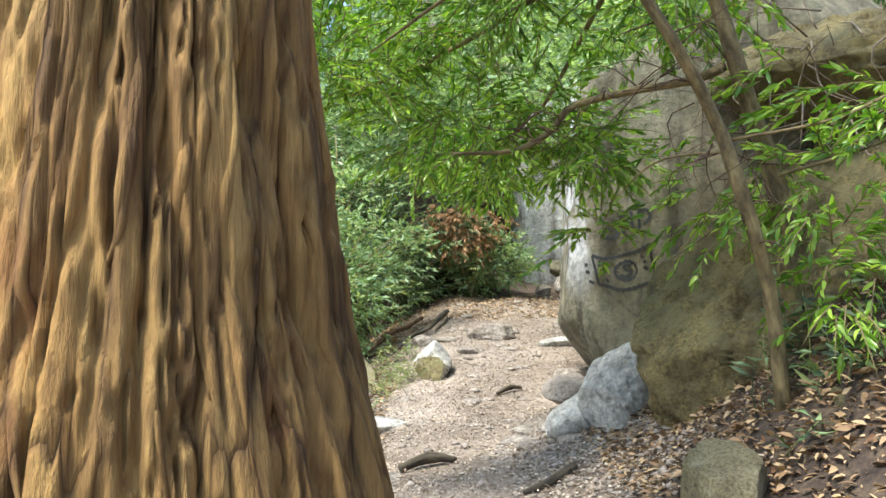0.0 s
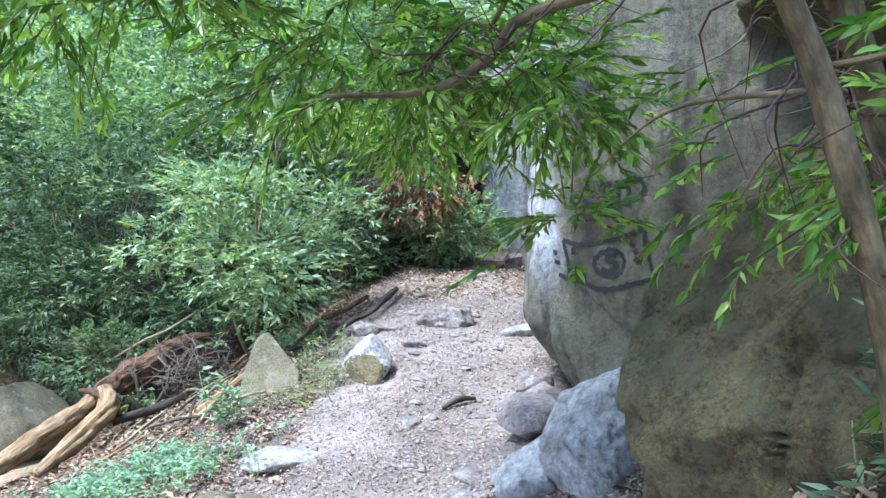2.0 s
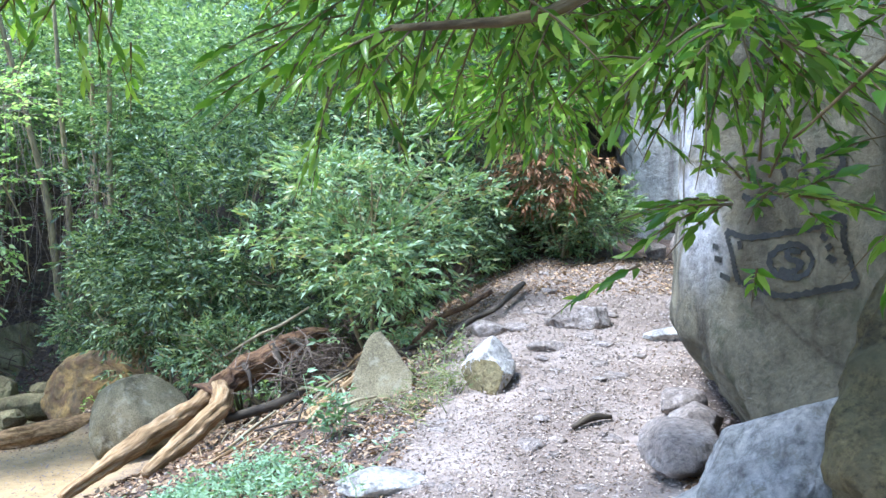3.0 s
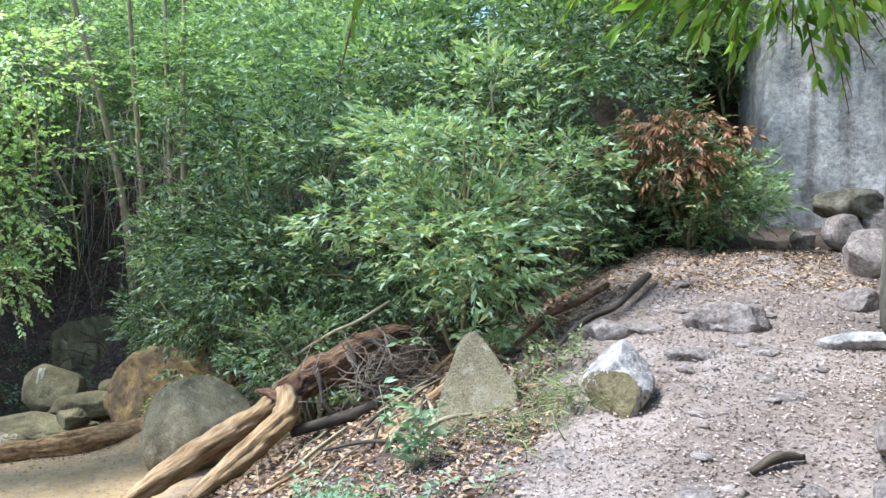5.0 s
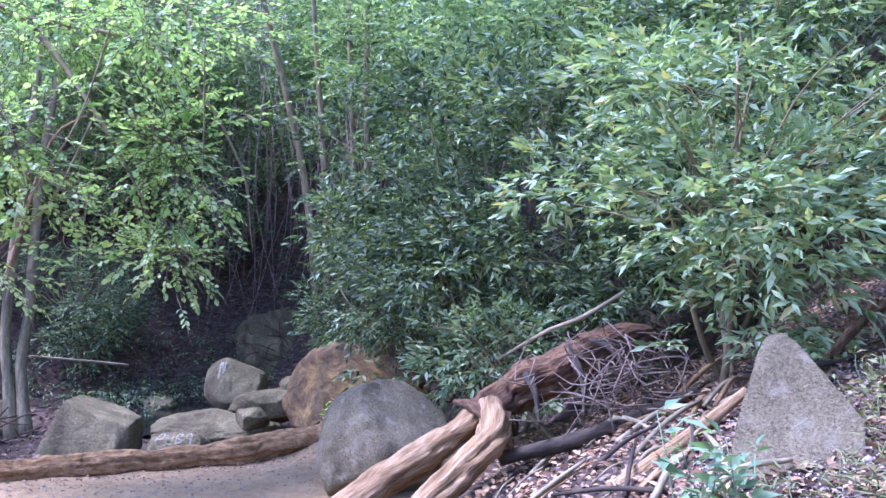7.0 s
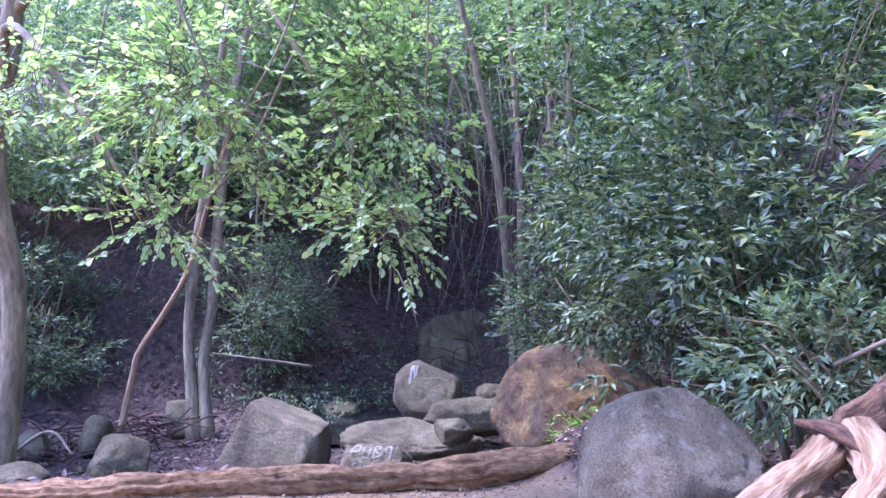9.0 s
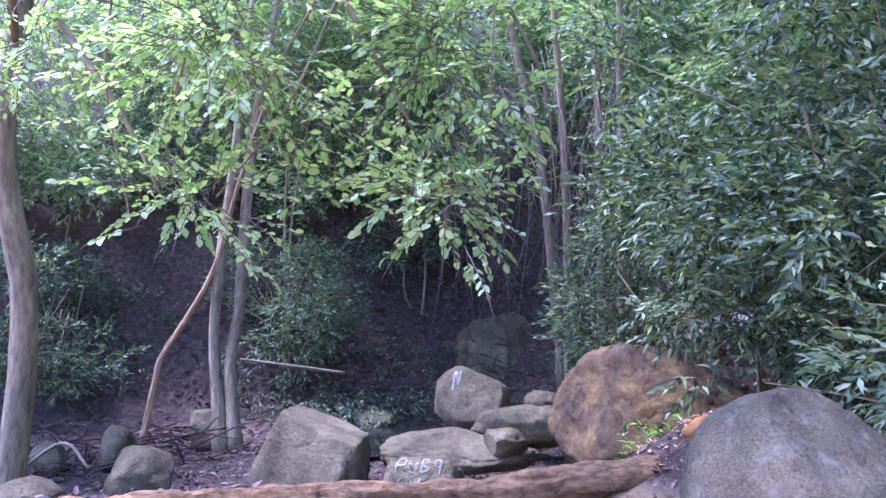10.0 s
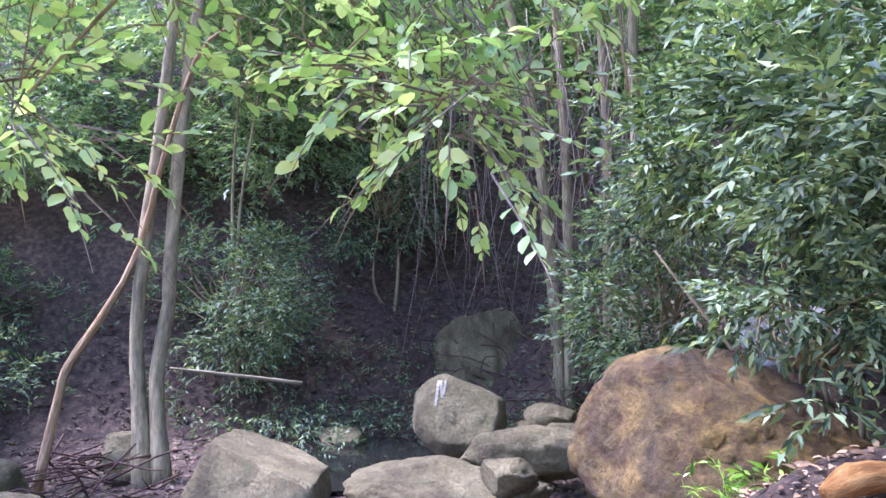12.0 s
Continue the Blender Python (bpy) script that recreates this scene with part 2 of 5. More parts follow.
# ground: grey trail dirt, tan sand, brown litter soil, told apart by two masks kept on the mesh
GROUND, nt, b = material("ground_soil")
v = coords(nt)
n1, n2, n3 = noise_tex(nt, v, 1.3, 6, 0.6), noise_tex(nt, v, 11, 8, 0.7), noise_tex(nt, v, 70, 6, 0.8)
trail = ramp(nt, n1, [(0.3, srgb("6f6254")), (0.5, srgb("928474")), (0.72, srgb("aa9d8e"))])
sandc = ramp(nt, n1, [(0.3, srgb("a3895a")), (0.55, srgb("bda06f")), (0.75, srgb("ccb182"))])
soil = ramp(nt, n2, [(0.3, srgb("2e251e")), (0.5, srgb("4d3f33")), (0.7, srgb("716049"))])
at1, at2 = nt.nodes.new("ShaderNodeAttribute"), nt.nodes.new("ShaderNodeAttribute")
at1.attribute_name, at2.attribute_name = "sand", "soil"
col = mix(nt, at1.outputs["Fac"], trail, sandc)
col = mix(nt, at2.outputs["Fac"], col, soil)
col = mix(nt, 0.55, col, ramp(nt, n2, [(0.32, (0.55, 0.53, 0.5, 1)), (0.6, (1.1, 1.1, 1.1, 1))]), "MULTIPLY")
col = mix(nt, 0.6, col, ramp(nt, n3, [(0.3, (0.5, 0.48, 0.46, 1)), (0.55, (1.05, 1.05, 1.05, 1)), (0.75, (1.3, 1.3, 1.3, 1))]), "MULTIPLY")
nt.links.new(col, b.inputs["Base Color"])
b.inputs["Roughness"].default_value = 0.95
bump(nt, b, mix(nt, 0.5, n2, n3), 0.8, 0.03)


# ---- mesh helpers ----
def mesh_object(name, verts, faces, mat, parent=None, label="", is_smooth=True):
    me = bpy.data.meshes.new(name)
    verts = np.asarray(verts, float)
    me.from_pydata(verts.tolist() if len(verts) < 3000 else verts, [], faces)
    if is_smooth:
        me.polygons.foreach_set("use_smooth", np.ones(len(me.polygons), bool))
    me.materials.append(mat)
    me.update()
    ob = new(name, me)
    if parent:
        ob.parent = parent
    if label:
        ob["label"] = label
    return ob


def tri_mesh(name, verts, tris, mat, parent=None, label="", kind=""):
    """A joined mesh of many triangles, filled through arrays."""
    me = bpy.data.meshes.new(name)
    nv, nf = len(verts), len(tris)
    me.vertices.add(nv)
    me.vertices.foreach_set("co", np.ascontiguousarray(verts, np.float32).ravel())
    me.loops.add(nf * 3)
    me.loops.foreach_set("vertex_index", np.ascontiguousarray(tris, np.int32).ravel())
    me.polygons.add(nf)
    me.polygons.foreach_set("loop_start", np.arange(0, nf * 3, 3, dtype=np.int32))
    me.materials.append(mat)
    me.update(calc_edges=True)
    ob = new(name, me)
    if parent:
        ob.parent = parent
    return tagged(ob, label=label, kind=kind)


def empty(name, at, label, category, group=""):
    ob = new(name)
    ob.location = at
    ob.empty_display_size = 0.1
    return tagged(ob, label, category, group)


def spline(points, n):
    """n places along a smooth curve through the points."""
    p = np.asarray(points, float)
    if len(p) == 2:
        return p[0] + (p[1] - p[0]) * np.linspace(0, 1, n)[:, None]
    q = np.vstack([2 * p[0] - p[1], p, 2 * p[-1] - p[-2]])
    out = []
    for u in np.linspace(0, len(p) - 1 - 1e-6, n):
        k, f = int(u), u - int(u)
        a, b_, c, d = q[k], q[k + 1], q[k + 2], q[k + 3]
        out.append(0.5 * (2 * b_ + (c - a) * f + (2 * a - 5 * b_ + 4 * c - d) * f * f + (3 * b_ - a - 3 * c + d) * f ** 3))
    return np.array(out)


def tube_data(points, radii, n=16, sides=8, rough=0.0, seed=0, freq=6.0):
    path = spline(points, n)
    if rough:
        wander = np.stack([fbm(path * 3.1 + seed, seed + 40 + c, 3) for c in range(3)], 1)
        path = path + wander * (np.mean(radii) * 0.6) * np.sin(np.linspace(0, np.pi, n))[:, None]
    r = np.interp(np.linspace(0, 1, n), np.linspace(0, 1, len(radii)), radii)
    tang = np.gradient(path, axis=0)
    tang /= np.linalg.norm(tang, axis=1)[:, None] + 1e-9
    ref = np.array((0.31, 0.17, 0.93)) if abs(tang[:, 2]).mean() < 0.8 else np.array((0.95, 0.2, 0.1))
    s1 = np.cross(tang, ref)
    s1 /= np.linalg.norm(s1, axis=1)[:, None] + 1e-9
    s2 = np.cross(tang, s1)
    ang = np.linspace(0, 2 * np.pi, sides, endpoint=False)
    ring = np.cos(ang)[None, :, None] * s1[:, None, :] + np.sin(ang)[None, :, None] * s2[:, None, :]
    rr = np.repeat(r[:, None], sides, 1)
    along = np.concatenate([[0], np.cumsum(np.linalg.norm(np.diff(path, axis=0), axis=1))])
    own = np.stack([np.repeat(np.cos(ang)[None], n, 0) * rr, np.repeat(np.sin(ang)[None], n, 0) * rr, np.repeat(along[:, None], sides, 1)], -1).reshape(-1, 3)
    if rough:
        unit = np.stack([np.repeat(np.cos(ang)[None], n, 0), np.repeat(np.sin(ang)[None], n, 0), np.repeat(along[:, None], sides, 1)], -1).reshape(-1, 3)
        flat = (path[:, None, :] + ring * rr[:, :, None]).reshape(-1, 3)
        lump = fbm(flat * freq, seed, 3) + 0.7 * fbm(unit * np.array((2.2, 2.2, 1.1)) + seed, seed + 4, 4) - 0.5 * np.clip(1 - np.abs(fbm(unit * np.array((2.6, 2.6, 0.8)) + seed * 2, seed + 8, 3)) / 0.06, 0, 1)
        rr = rr * (1 + rough * 1.5 * lump.reshape(n, sides))
    verts = (path[:, None, :] + ring * rr[:, :, None]).reshape(-1, 3)
    faces = [(i * sides + j, i * sides + (j + 1) % sides, (i + 1) * sides + (j + 1) % sides, (i + 1) * sides + j)
             for i in range(n - 1) for j in range(sides)]
    faces += [tuple(range(sides))[::-1], tuple(range((n - 1) * sides, n * sides))]
    return verts, faces, own


def tube(name, points, radii, mat, parent=None, label="", n=16, sides=8, rough=0.1, seed=0, freq=6.0):
    v_, f_, own = tube_data(points, radii, n, sides, rough, seed, freq)
    if parent:
        v_ = v_ - np.array(parent.location)
    ob = mesh_object(name, v_, f_, mat, parent, label)
    at = ob.data.attributes.new("grain", "FLOAT_VECTOR", "POINT")
    at.data.foreach_set("vector", (own + seed * 3.7).astype(np.float32).ravel())
    return ob


def many_tubes(name, lists, mat, parent=None, label="", sides=4, n=8, kind=""):
    vs, fs, off = [], [], 0
    for pts, radii in lists:
        v_, f_, own = tube_data(pts, radii, n, sides)
        vs.append(v_)
        fs += [tuple(i + off for i in q) for q in f_]
        off += len(v_)
    v_ = np.vstack(vs)
    if parent:
        v_ = v_ - np.array(parent.location)
    ob = mesh_object(name, v_, fs, mat, parent, label)
    return tagged(ob, kind=kind)


def rock(name, at, size, mat, label, category="rock", seed=0, cuts=(), turn=0, rough=0.16, facets=7, sub=4, freq=1.6, group="", tilt=(0, 0)):
    """A stone: a ball cut flat by planes and roughened. at: its middle. size: half lengths. cuts: (normal, offset) in unit space."""
    bm = bmesh.new()
    bmesh.ops.create_icosphere(bm, subdivisions=sub, radius=1)
    p = np.array([v_.co[:] for v_ in bm.verts])
    rng = np.random.RandomState(seed + 5)
    planes = [(np.array(nm, float) / np.linalg.norm(nm), d) for nm, d in cuts]
    for _ in range(facets * 2):
        nm = rng.normal(size=3)
        planes.append((nm / np.linalg.norm(nm), rng.uniform(0.62, 0.86)))
    p = p * (1 + 0.25 * fbm(p * 0.9 + seed * 3.1, seed, 2))[:, None]
    for nm, d in planes:
        over = np.maximum(p @ nm - d, 0)
        p = p - over[:, None] * nm * 0.96
    nrm = p / (np.linalg.norm(p, axis=1)[:, None] + 1e-9)
    p = p + nrm * (rough * fbm(p * freq + seed * 1.7, seed + 3, 5))[:, None]
    ridge = np.abs(fbm(p * freq * 1.3 + seed * 2.3, seed + 6, 3))
    p = p - nrm * (rough * 0.45 * np.clip(1 - ridge / 0.05, 0, 1))[:, None]
    p = p + nrm * (rough * 0.4 * fbm(p * freq * 6 + seed, seed + 9, 3))[:, None]
    p = p * np.array(size)
    for v_, q in zip(bm.verts, p):
        v_.co = q
    me = bpy.data.meshes.new(name)
    bm.to_mesh(me)
    bm.free()
    me.polygons.foreach_set("use_smooth", np.ones(len(me.polygons), bool))
    me.materials.append(mat)
    ob = new(name, me)
    ob.location = at
    ob.rotation_euler = (radians(tilt[0]), radians(tilt[1]), radians(turn))
    return tagged(ob, label, category, group)


# leaf outlines: x along the leaf, y across it, z out of it
LEAF_NARROW = (np.array([(0, 0, 0), (0.5, 0, 0.02), (1, 0, -0.1), (0.42, 0.5, 0.07), (0.42, -0.5, 0.07)]),
               np.array([(0, 4, 1), (1, 4, 2), (0, 1, 3), (1, 2, 3)]))
LEAF_LONG = (np.array([(0, 0, 0), (0.3, 0, 0.02), (0.68, 0, 0.0), (1, 0, -0.12), (0.3, 0.5, 0.08), (0.68, 0.36, 0.04), (0.3, -0.5, 0.08), (0.68, -0.36, 0.04)]),
             np.array([(0, 6, 1), (1, 6, 7), (1, 7, 2), (2, 7, 3), (0, 1, 4), (1, 5, 4), (1, 2, 5), (2, 3, 5)]))
LEAF_OVAL = (np.array([(0, 0, 0), (0.12, 0.28, 0.03), (0.45, 0.5, 0.06), (0.8, 0.34, 0.02), (1, 0, -0.1), (0.8, -0.34, 0.02), (0.45, -0.5, 0.06), (0.12, -0.28, 0.03), (0.5, 0, 0.0)]),
             np.array([(0, 8, 1), (1, 8, 2), (2, 8, 3), (3, 8, 4), (4, 8, 5), (5, 8, 6), (6, 8, 7), (7, 8, 0)]))
LEAF_QUAD = (np.array([(0, 0, 0), (0.45, 0.5, 0.08), (1, 0, -0.08), (0.45, -0.5, 0.08)]), np.array([(0, 3, 2), (0, 2, 1)]))


def leaf_arrays(origin, along, up, length, ratio, shape):
    a = along / (np.linalg.norm(along, axis=1)[:, None] + 1e-9)
    side = np.cross(up, a)
    side /= np.linalg.norm(side, axis=1)[:, None] + 1e-9
    up2 = np.cross(a, side)
    t, f = shape
    w = length * ratio
    verts = origin[:, None, :] + a[:, None, :] * (t[None, :, 0:1] * length[:, None, None]) \
        + side[:, None, :] * (t[None, :, 1:2] * w[:, None, None]) + up2[:, None, :] * (t[None, :, 2:3] * length[:, None, None])
    tris = f[None] + (np.arange(len(origin)) * len(t))[:, None, None]
    return verts.reshape(-1, 3), tris.reshape(-1, 3)


def spray_leaves(rng, tips, dirs, twig_len, per, leaf_len, ratio, shape, droop=0.35, spread=0.8, tumble=0.7):
    """Leaves set along short twigs: each twig starts at a tip and runs along its direction."""
    m = len(tips)
    dirs = dirs / (np.linalg.norm(dirs, axis=1)[:, None] + 1e-9)
    u = (np.arange(per) + 0.6) / per
    pos = tips[:, None, :] + dirs[:, None, :] * (u[None, :, None] * twig_len[:, None, None])
    pos[:, :, 2] -= (u ** 2)[None, :] * twig_len[:, None] * droop * 0.6
    side = np.cross(dirs, np.array((0, 0, 1.0)) + rng.normal(0, 0.25, (m, 3)))
    side /= np.linalg.norm(side, axis=1)[:, None] + 1e-9
    sign = np.where(np.arange(per) % 2 == 0, 1.0, -1.0)
    a = dirs[:, None, :] * (0.75 + 0.5 * u[None, :, None]) + side[:, None, :] * sign[None, :, None] * spread * (1.15 - u[None, :, None])
    a = a + rng.normal(0, 0.28, (m, per, 3))
    a[:, :, 2] -= droop
    up = np.array((0, 0, 1.0)) + rng.normal(0, tumble, (m, per, 3))
    ln = leaf_len * rng.uniform(0.65, 1.2, (m, per))
    return leaf_arrays(pos.reshape(-1, 3), a.reshape(-1, 3), up.reshape(-1, 3), ln.ravel(), ratio, shape)


def leaf_mesh(name, mat, parent, rng, tips, dirs, twig, per, leaf_len, ratio, shape, label="", droop=0.35, spread=0.8, tumble=0.7):
    tw = twig * rng.uniform(0.7, 1.3, len(tips))
    v_, t_ = spray_leaves(rng, tips, dirs, tw, per, leaf_len, ratio, shape, droop, spread, tumble)
    if parent:
        v_ = v_ - np.array(parent.location)
    return tri_mesh(name, v_, t_, mat, parent, label, "stuff")


def blob_tips(rng, count, centre, radii, gap_seed, gap=0.0, freq=0.9, shell=0.55):
    """Twig places in an uneven crown: denser towards its rim, with gaps."""
    out_p, out_d = [], []
    have = 0
    while have < count:
        d = rng.normal(size=(count * 2, 3))
        d /= np.linalg.norm(d, axis=1)[:, None]
        r = rng.uniform(0, 1, count * 2) ** shell
        p = d * r[:, None]
        p = p * (1 + 0.5 * fbm(d * 1.7 + gap_seed, gap_seed, 3))[:, None]
        w = p * np.array(radii) + np.array(centre)
        keep = fbm(w * freq, gap_seed + 7, 3) > gap - 0.18
        out_p.append(w[keep])
        out_d.append(d[keep])
        have += keep.sum()
    return np.vstack(out_p)[:count], np.vstack(out_d)[:count]


def clump_tips(rng, count, centre, radii, seed, per=12, disc=0.3, flat=0.35, shell=0.4, lift=0.15, lobes=0):
    """Twig places gathered in flat clumps, as leaf sprays on the ends of boughs; with lobes, the clumps gather on bulging boughs."""
    k = max(count // per, 1)
    if lobes:
        lc, ld = blob_tips(rng, lobes, centre, radii, seed, -0.4, 0.9, 0.25)
        lc = lc - ld * np.array(radii) * 0.25
        pick = rng.randint(0, lobes, k)
        d = rng.normal(size=(k, 3)) + ld[pick] * 0.9
        d /= np.linalg.norm(d, axis=1)[:, None]
        size = np.mean(radii) * rng.uniform(0.24, 0.44, lobes)
        c = lc[pick] + d * (size[pick] * rng.uniform(0.75, 1.1, k))[:, None] * np.array((1.1, 1.1, 0.8))
    else:
        c, d = blob_tips(rng, k, centre, radii, seed, -0.4, 0.9, shell)
    a = rng.uniform(0, 2 * np.pi, (k, per))
    r = disc * np.sqrt(rng.uniform(0.02, 1, (k, per))) * rng.uniform(0.6, 1.3, (k, 1))
    rad = np.stack([np.cos(a), np.sin(a), rng.normal(0, flat, (k, per))], -1)
    p = c[:, None, :] + rad * r[..., None]
    p[..., 2] -= 0.5 * r * r / disc
    out = rad * 0.8 + d[:, None, :] * 0.7 + np.array((0, 0, lift)) + rng.normal(0, 0.25, (k, per, 3))
    return p.reshape(-1, 3), out.reshape(-1, 3)


# ---- ground ----
def creek_side(x, y):
    """Metres past the border log, towards the creek."""
    return (x + 6.2) * -0.72 + (y - 10.7) * 0.69


def bank_mound(x, y):
    """The heap of soil behind the end of the border log."""
    return np.exp(-((x + 4.85) / 0.55) ** 2 / 2 - ((y - 12.05) / 0.35) ** 2 / 2)


def height(x, y):
    x, y = np.asarray(x, float), np.asarray(y, float)
    yy = np.linspace(-40, 80, 2401)
    prof = np.interp(yy, [-40, 0, 2.5, 5, 7.3, 8.75, 10, 11.4, 13, 16, 80], [-2, 0, 0.35, 0.38, 0.58, 0.80, 1.18, 1.55, 1.78, 2.2, 8])
    kern = np.ones(17) / 17
    prof = np.convolve(np.pad(prof, 8, mode="edge"), kern, "valid")
    h = np.interp(y, yy, prof)
    low = -0.35
    t = np.clip((x + 4.1) / 4.3, 0, 1)
    t = 0.55 * t + 0.45 * t * t * (3 - 2 * t)
    z = low + (h - low) * t
    edge = np.interp(y, [-5, 0, 3, 5, 7, 9, 12, 16], [1.1, 1.1, 1.1, 1.15, 1.35, 2.0, 3.0, 4.2])
    r = np.maximum(x - edge, 0)
    z = z + 12 * np.tanh(r * 1.0 / 12)
    z = z + 0.26 * smooth(0.45, 1.2, x) * smooth(2.2, 3.4, y) * smooth(8.0, 6.6, y)
    s = creek_side(x, y)
    mask = smooth(-2.8, -5.2, x)
    z = z - 0.72 * smooth(0.2, 2.2, s) * mask
    start = 7.3 - 0.7 * np.clip(x + 11, 0, 4)
    z = z + 18 * np.tanh(np.maximum(s - start, 0) * 1.05 / 18) * mask
    back = np.maximum(y - 13.6 - 0.25 * np.abs(x + 0.5), 0) * (1 - mask)
    z = z + 18 * np.tanh(back * 0.9 / 18) * smooth(1.6, 0.2, x)
    far = np.maximum(y - 16.6, 0)
    z = z + 18 * np.tanh(far * 1.0 / 18) * smooth(0.2, 1.6, x)
    z = z + 0.6 * bank_mound(x, y)
    rear = np.maximum(-y - 4, 0)
    z = z + 5 * np.tanh(rear * 0.3 / 5)
    return z


def ground_at(x, y):
    x, y = np.atleast_1d(np.asarray(x, float)), np.atleast_1d(np.asarray(y, float))
    z = height(x, y)
    p = np.stack([x, y, np.zeros_like(x)], 1)
    s = creek_side(x, y)
    calm = 1 - 0.8 * smooth(0.3, -0.6, s) * smooth(-3.2, -4.4, x)
    z = z + (0.16 * fbm(p * 0.8, 3, 3) + 0.07 * fbm(p * 3.5, 4, 4) + 0.02 * fbm(p * 14, 5, 2)) * calm
    return z


def gz(x, y):
    return float(ground_at(x, y)[0])


def steps(a, b, fine_a, fine_b, fine, coarse):
    mid = np.arange(fine_a, fine_b, fine)
    lo, hi, st = [], [], coarse
    x = fine_a
    st = fine
    while x > a:
        st *= 1.12
        x -= st
        lo.append(x)
    x = mid[-1]
    st = fine
    while x < b:
        st *= 1.12
        x += st
        hi.append(x)
    return np.array(lo[::-1] + list(mid) + hi)


gx, gy = steps(-400, 400, -9.5, 3.2, 0.055, 1), steps(-300, 500, 1.5, 14.5, 0.055, 1)
mx, my = np.meshgrid(gx, gy, indexing="ij")
fx, fy = mx.ravel(), my.ravel()
gv = np.stack([fx, fy, ground_at(fx, fy)], 1)
nx, ny = len(gx), len(gy)
idx = np.arange(nx * ny).reshape(nx, ny)
q = np.stack([idx[:-1, :-1], idx[1:, :-1], idx[1:, 1:], idx[:-1, 1:]], -1).reshape(-1, 4)
me = bpy.data.meshes.new("ground")
me.vertices.add(len(gv))
me.vertices.foreach_set("co", gv.astype(np.float32).ravel())
me.loops.add(q.size)
me.loops.foreach_set("vertex_index", q.astype(np.int32).ravel())
me.polygons.add(len(q))
me.polygons.foreach_set("loop_start", np.arange(0, q.size, 4, dtype=np.int32))
me.polygons.foreach_set("use_smooth", np.ones(len(q), bool))
wob = fbm(np.stack([fx, fy, fx * 0], 1) * 1.3, 21, 4)
sand_m = smooth(-2.9, -3.9, fx + wob * 1.2) * smooth(0.35, -0.1, creek_side(fx, fy)) * (1 - smooth(0.1, 0.35, bank_mound(fx, fy)))
edge_l = np.interp(fy, [0, 4, 6.4, 8, 9.5, 12], [-0.8, -1.2, -0.95, -0.6, -0.55, -0.4])
edge_r = np.interp(fy, [0, 4, 6.4, 8, 9.5, 12, 14], [0.9, 0.85, 0.95, 1.3, 1.8, 2.2, 2.0])
trail_m = smooth(-0.45, 0.25, fx - edge_l + wob) * smooth(0.3, -0.3, fx - edge_r + wob) * smooth(13.4, 12.2, fy)
near_m = smooth(6.5, 5.0, fy) * smooth(0.3, -0.3, fx - edge_r)
soil_m = np.clip(1 - np.maximum.reduce([sand_m, trail_m, near_m]), 0, 1)
for nm, arr in (("sand", sand_m), ("soil", soil_m)):
    at = me.attributes.new(nm, "FLOAT", "POINT")
    at.data.foreach_set("value", arr.astype(np.float32))
me.materials.append(GROUND)
me.update(calc_edges=True)
ground = tagged(new("ground", me), "trampled dirt trail, tan sand and dark litter-covered canyon soil", "ground", kind="structure")

from mathutils.bvhtree import BVHTree

# ---- large stones ----
cliff = rock("graffiti_boulder", (2.42, 7.1, 2.0), (2.2, 2.2, 2.6), CLIFF, "towering olive-grey boulder face with black spray-paint graffiti", "boulder", 11,
             cuts=[((-0.80, -0.60, 0.02), 0.53), ((-0.99, 0.12, 0.05), 0.58), ((-0.954, -0.3, 0.0), 0.575), ((-0.2, 0.1, 1), 0.66), ((0.3, -0.95, 0.1), 0.86), ((-0.75, 0.05, -0.66), 0.57)],
             facets=0, rough=0.06, sub=6, freq=2.6)
co = np.array([v_.co[:] for v_ in cliff.data.vertices])
nr_ = np.array([v_.normal[:] for v_ in cliff.data.vertices])
# Mask for the chipped left edge; its sky-lit paleness is put into the colour.
lit_broken_edge = smooth(0.95, 0.985, nr_ @ np.array((-0.954, -0.3, 0.0)) + 0.03 * fbm(co * 3.0, 88, 3)) * smooth(-1.0, -1.15, co[:, 0] + 0.12 * fbm(co * 4.0, 87, 3)) * smooth(-0.35, 0.15, co[:, 2] + 0.3 * fbm(co * 2.0, 89, 2))
at = cliff.data.attributes.new("lit_broken_edge", "FLOAT", "POINT")
at.data.foreach_set("value", lit_broken_edge.astype(np.float32))
slab = rock("leaning_slab", (2.54, 4.75, 1.34), (1.3, 1.1, 1.35), SLAB, "mossy olive-brown slab leaning against the graffiti boulder", "boulder", 23,
            cuts=[((-0.635, -0.36, 0.68), 0.64), ((-0.70, -0.60, -0.38), 0.80), ((-0.1, -1.0, 0.05), 0.64), ((0.2, -0.9, 0.3), 0.8)],
            facets=0, rough=0.14, sub=6, freq=2.6)
rock("pale_boulder", (1.34, 5.9, 0.92), (0.46, 0.58, 0.52), BLUE, "pale blue-grey fractured rock at the foot of the graffiti boulder", "rock", 31, cuts=[((-0.62, -0.35, 0.70), 0.50), ((-0.75, -0.62, -0.2), 0.55), ((0.3, -0.9, 0.3), 0.55), ((-0.2, -0.8, 0.55), 0.55)], facets=9, sub=5, rough=0.1, freq=3.4)
rock("pale_rock", (0.98, 6.12, 0.74), (0.24, 0.26, 0.2), BLUE, "pale grey angular rock beside the trail", "rock", 32, facets=8, cuts=[((-0.6, -0.3, 0.7), 0.5)])
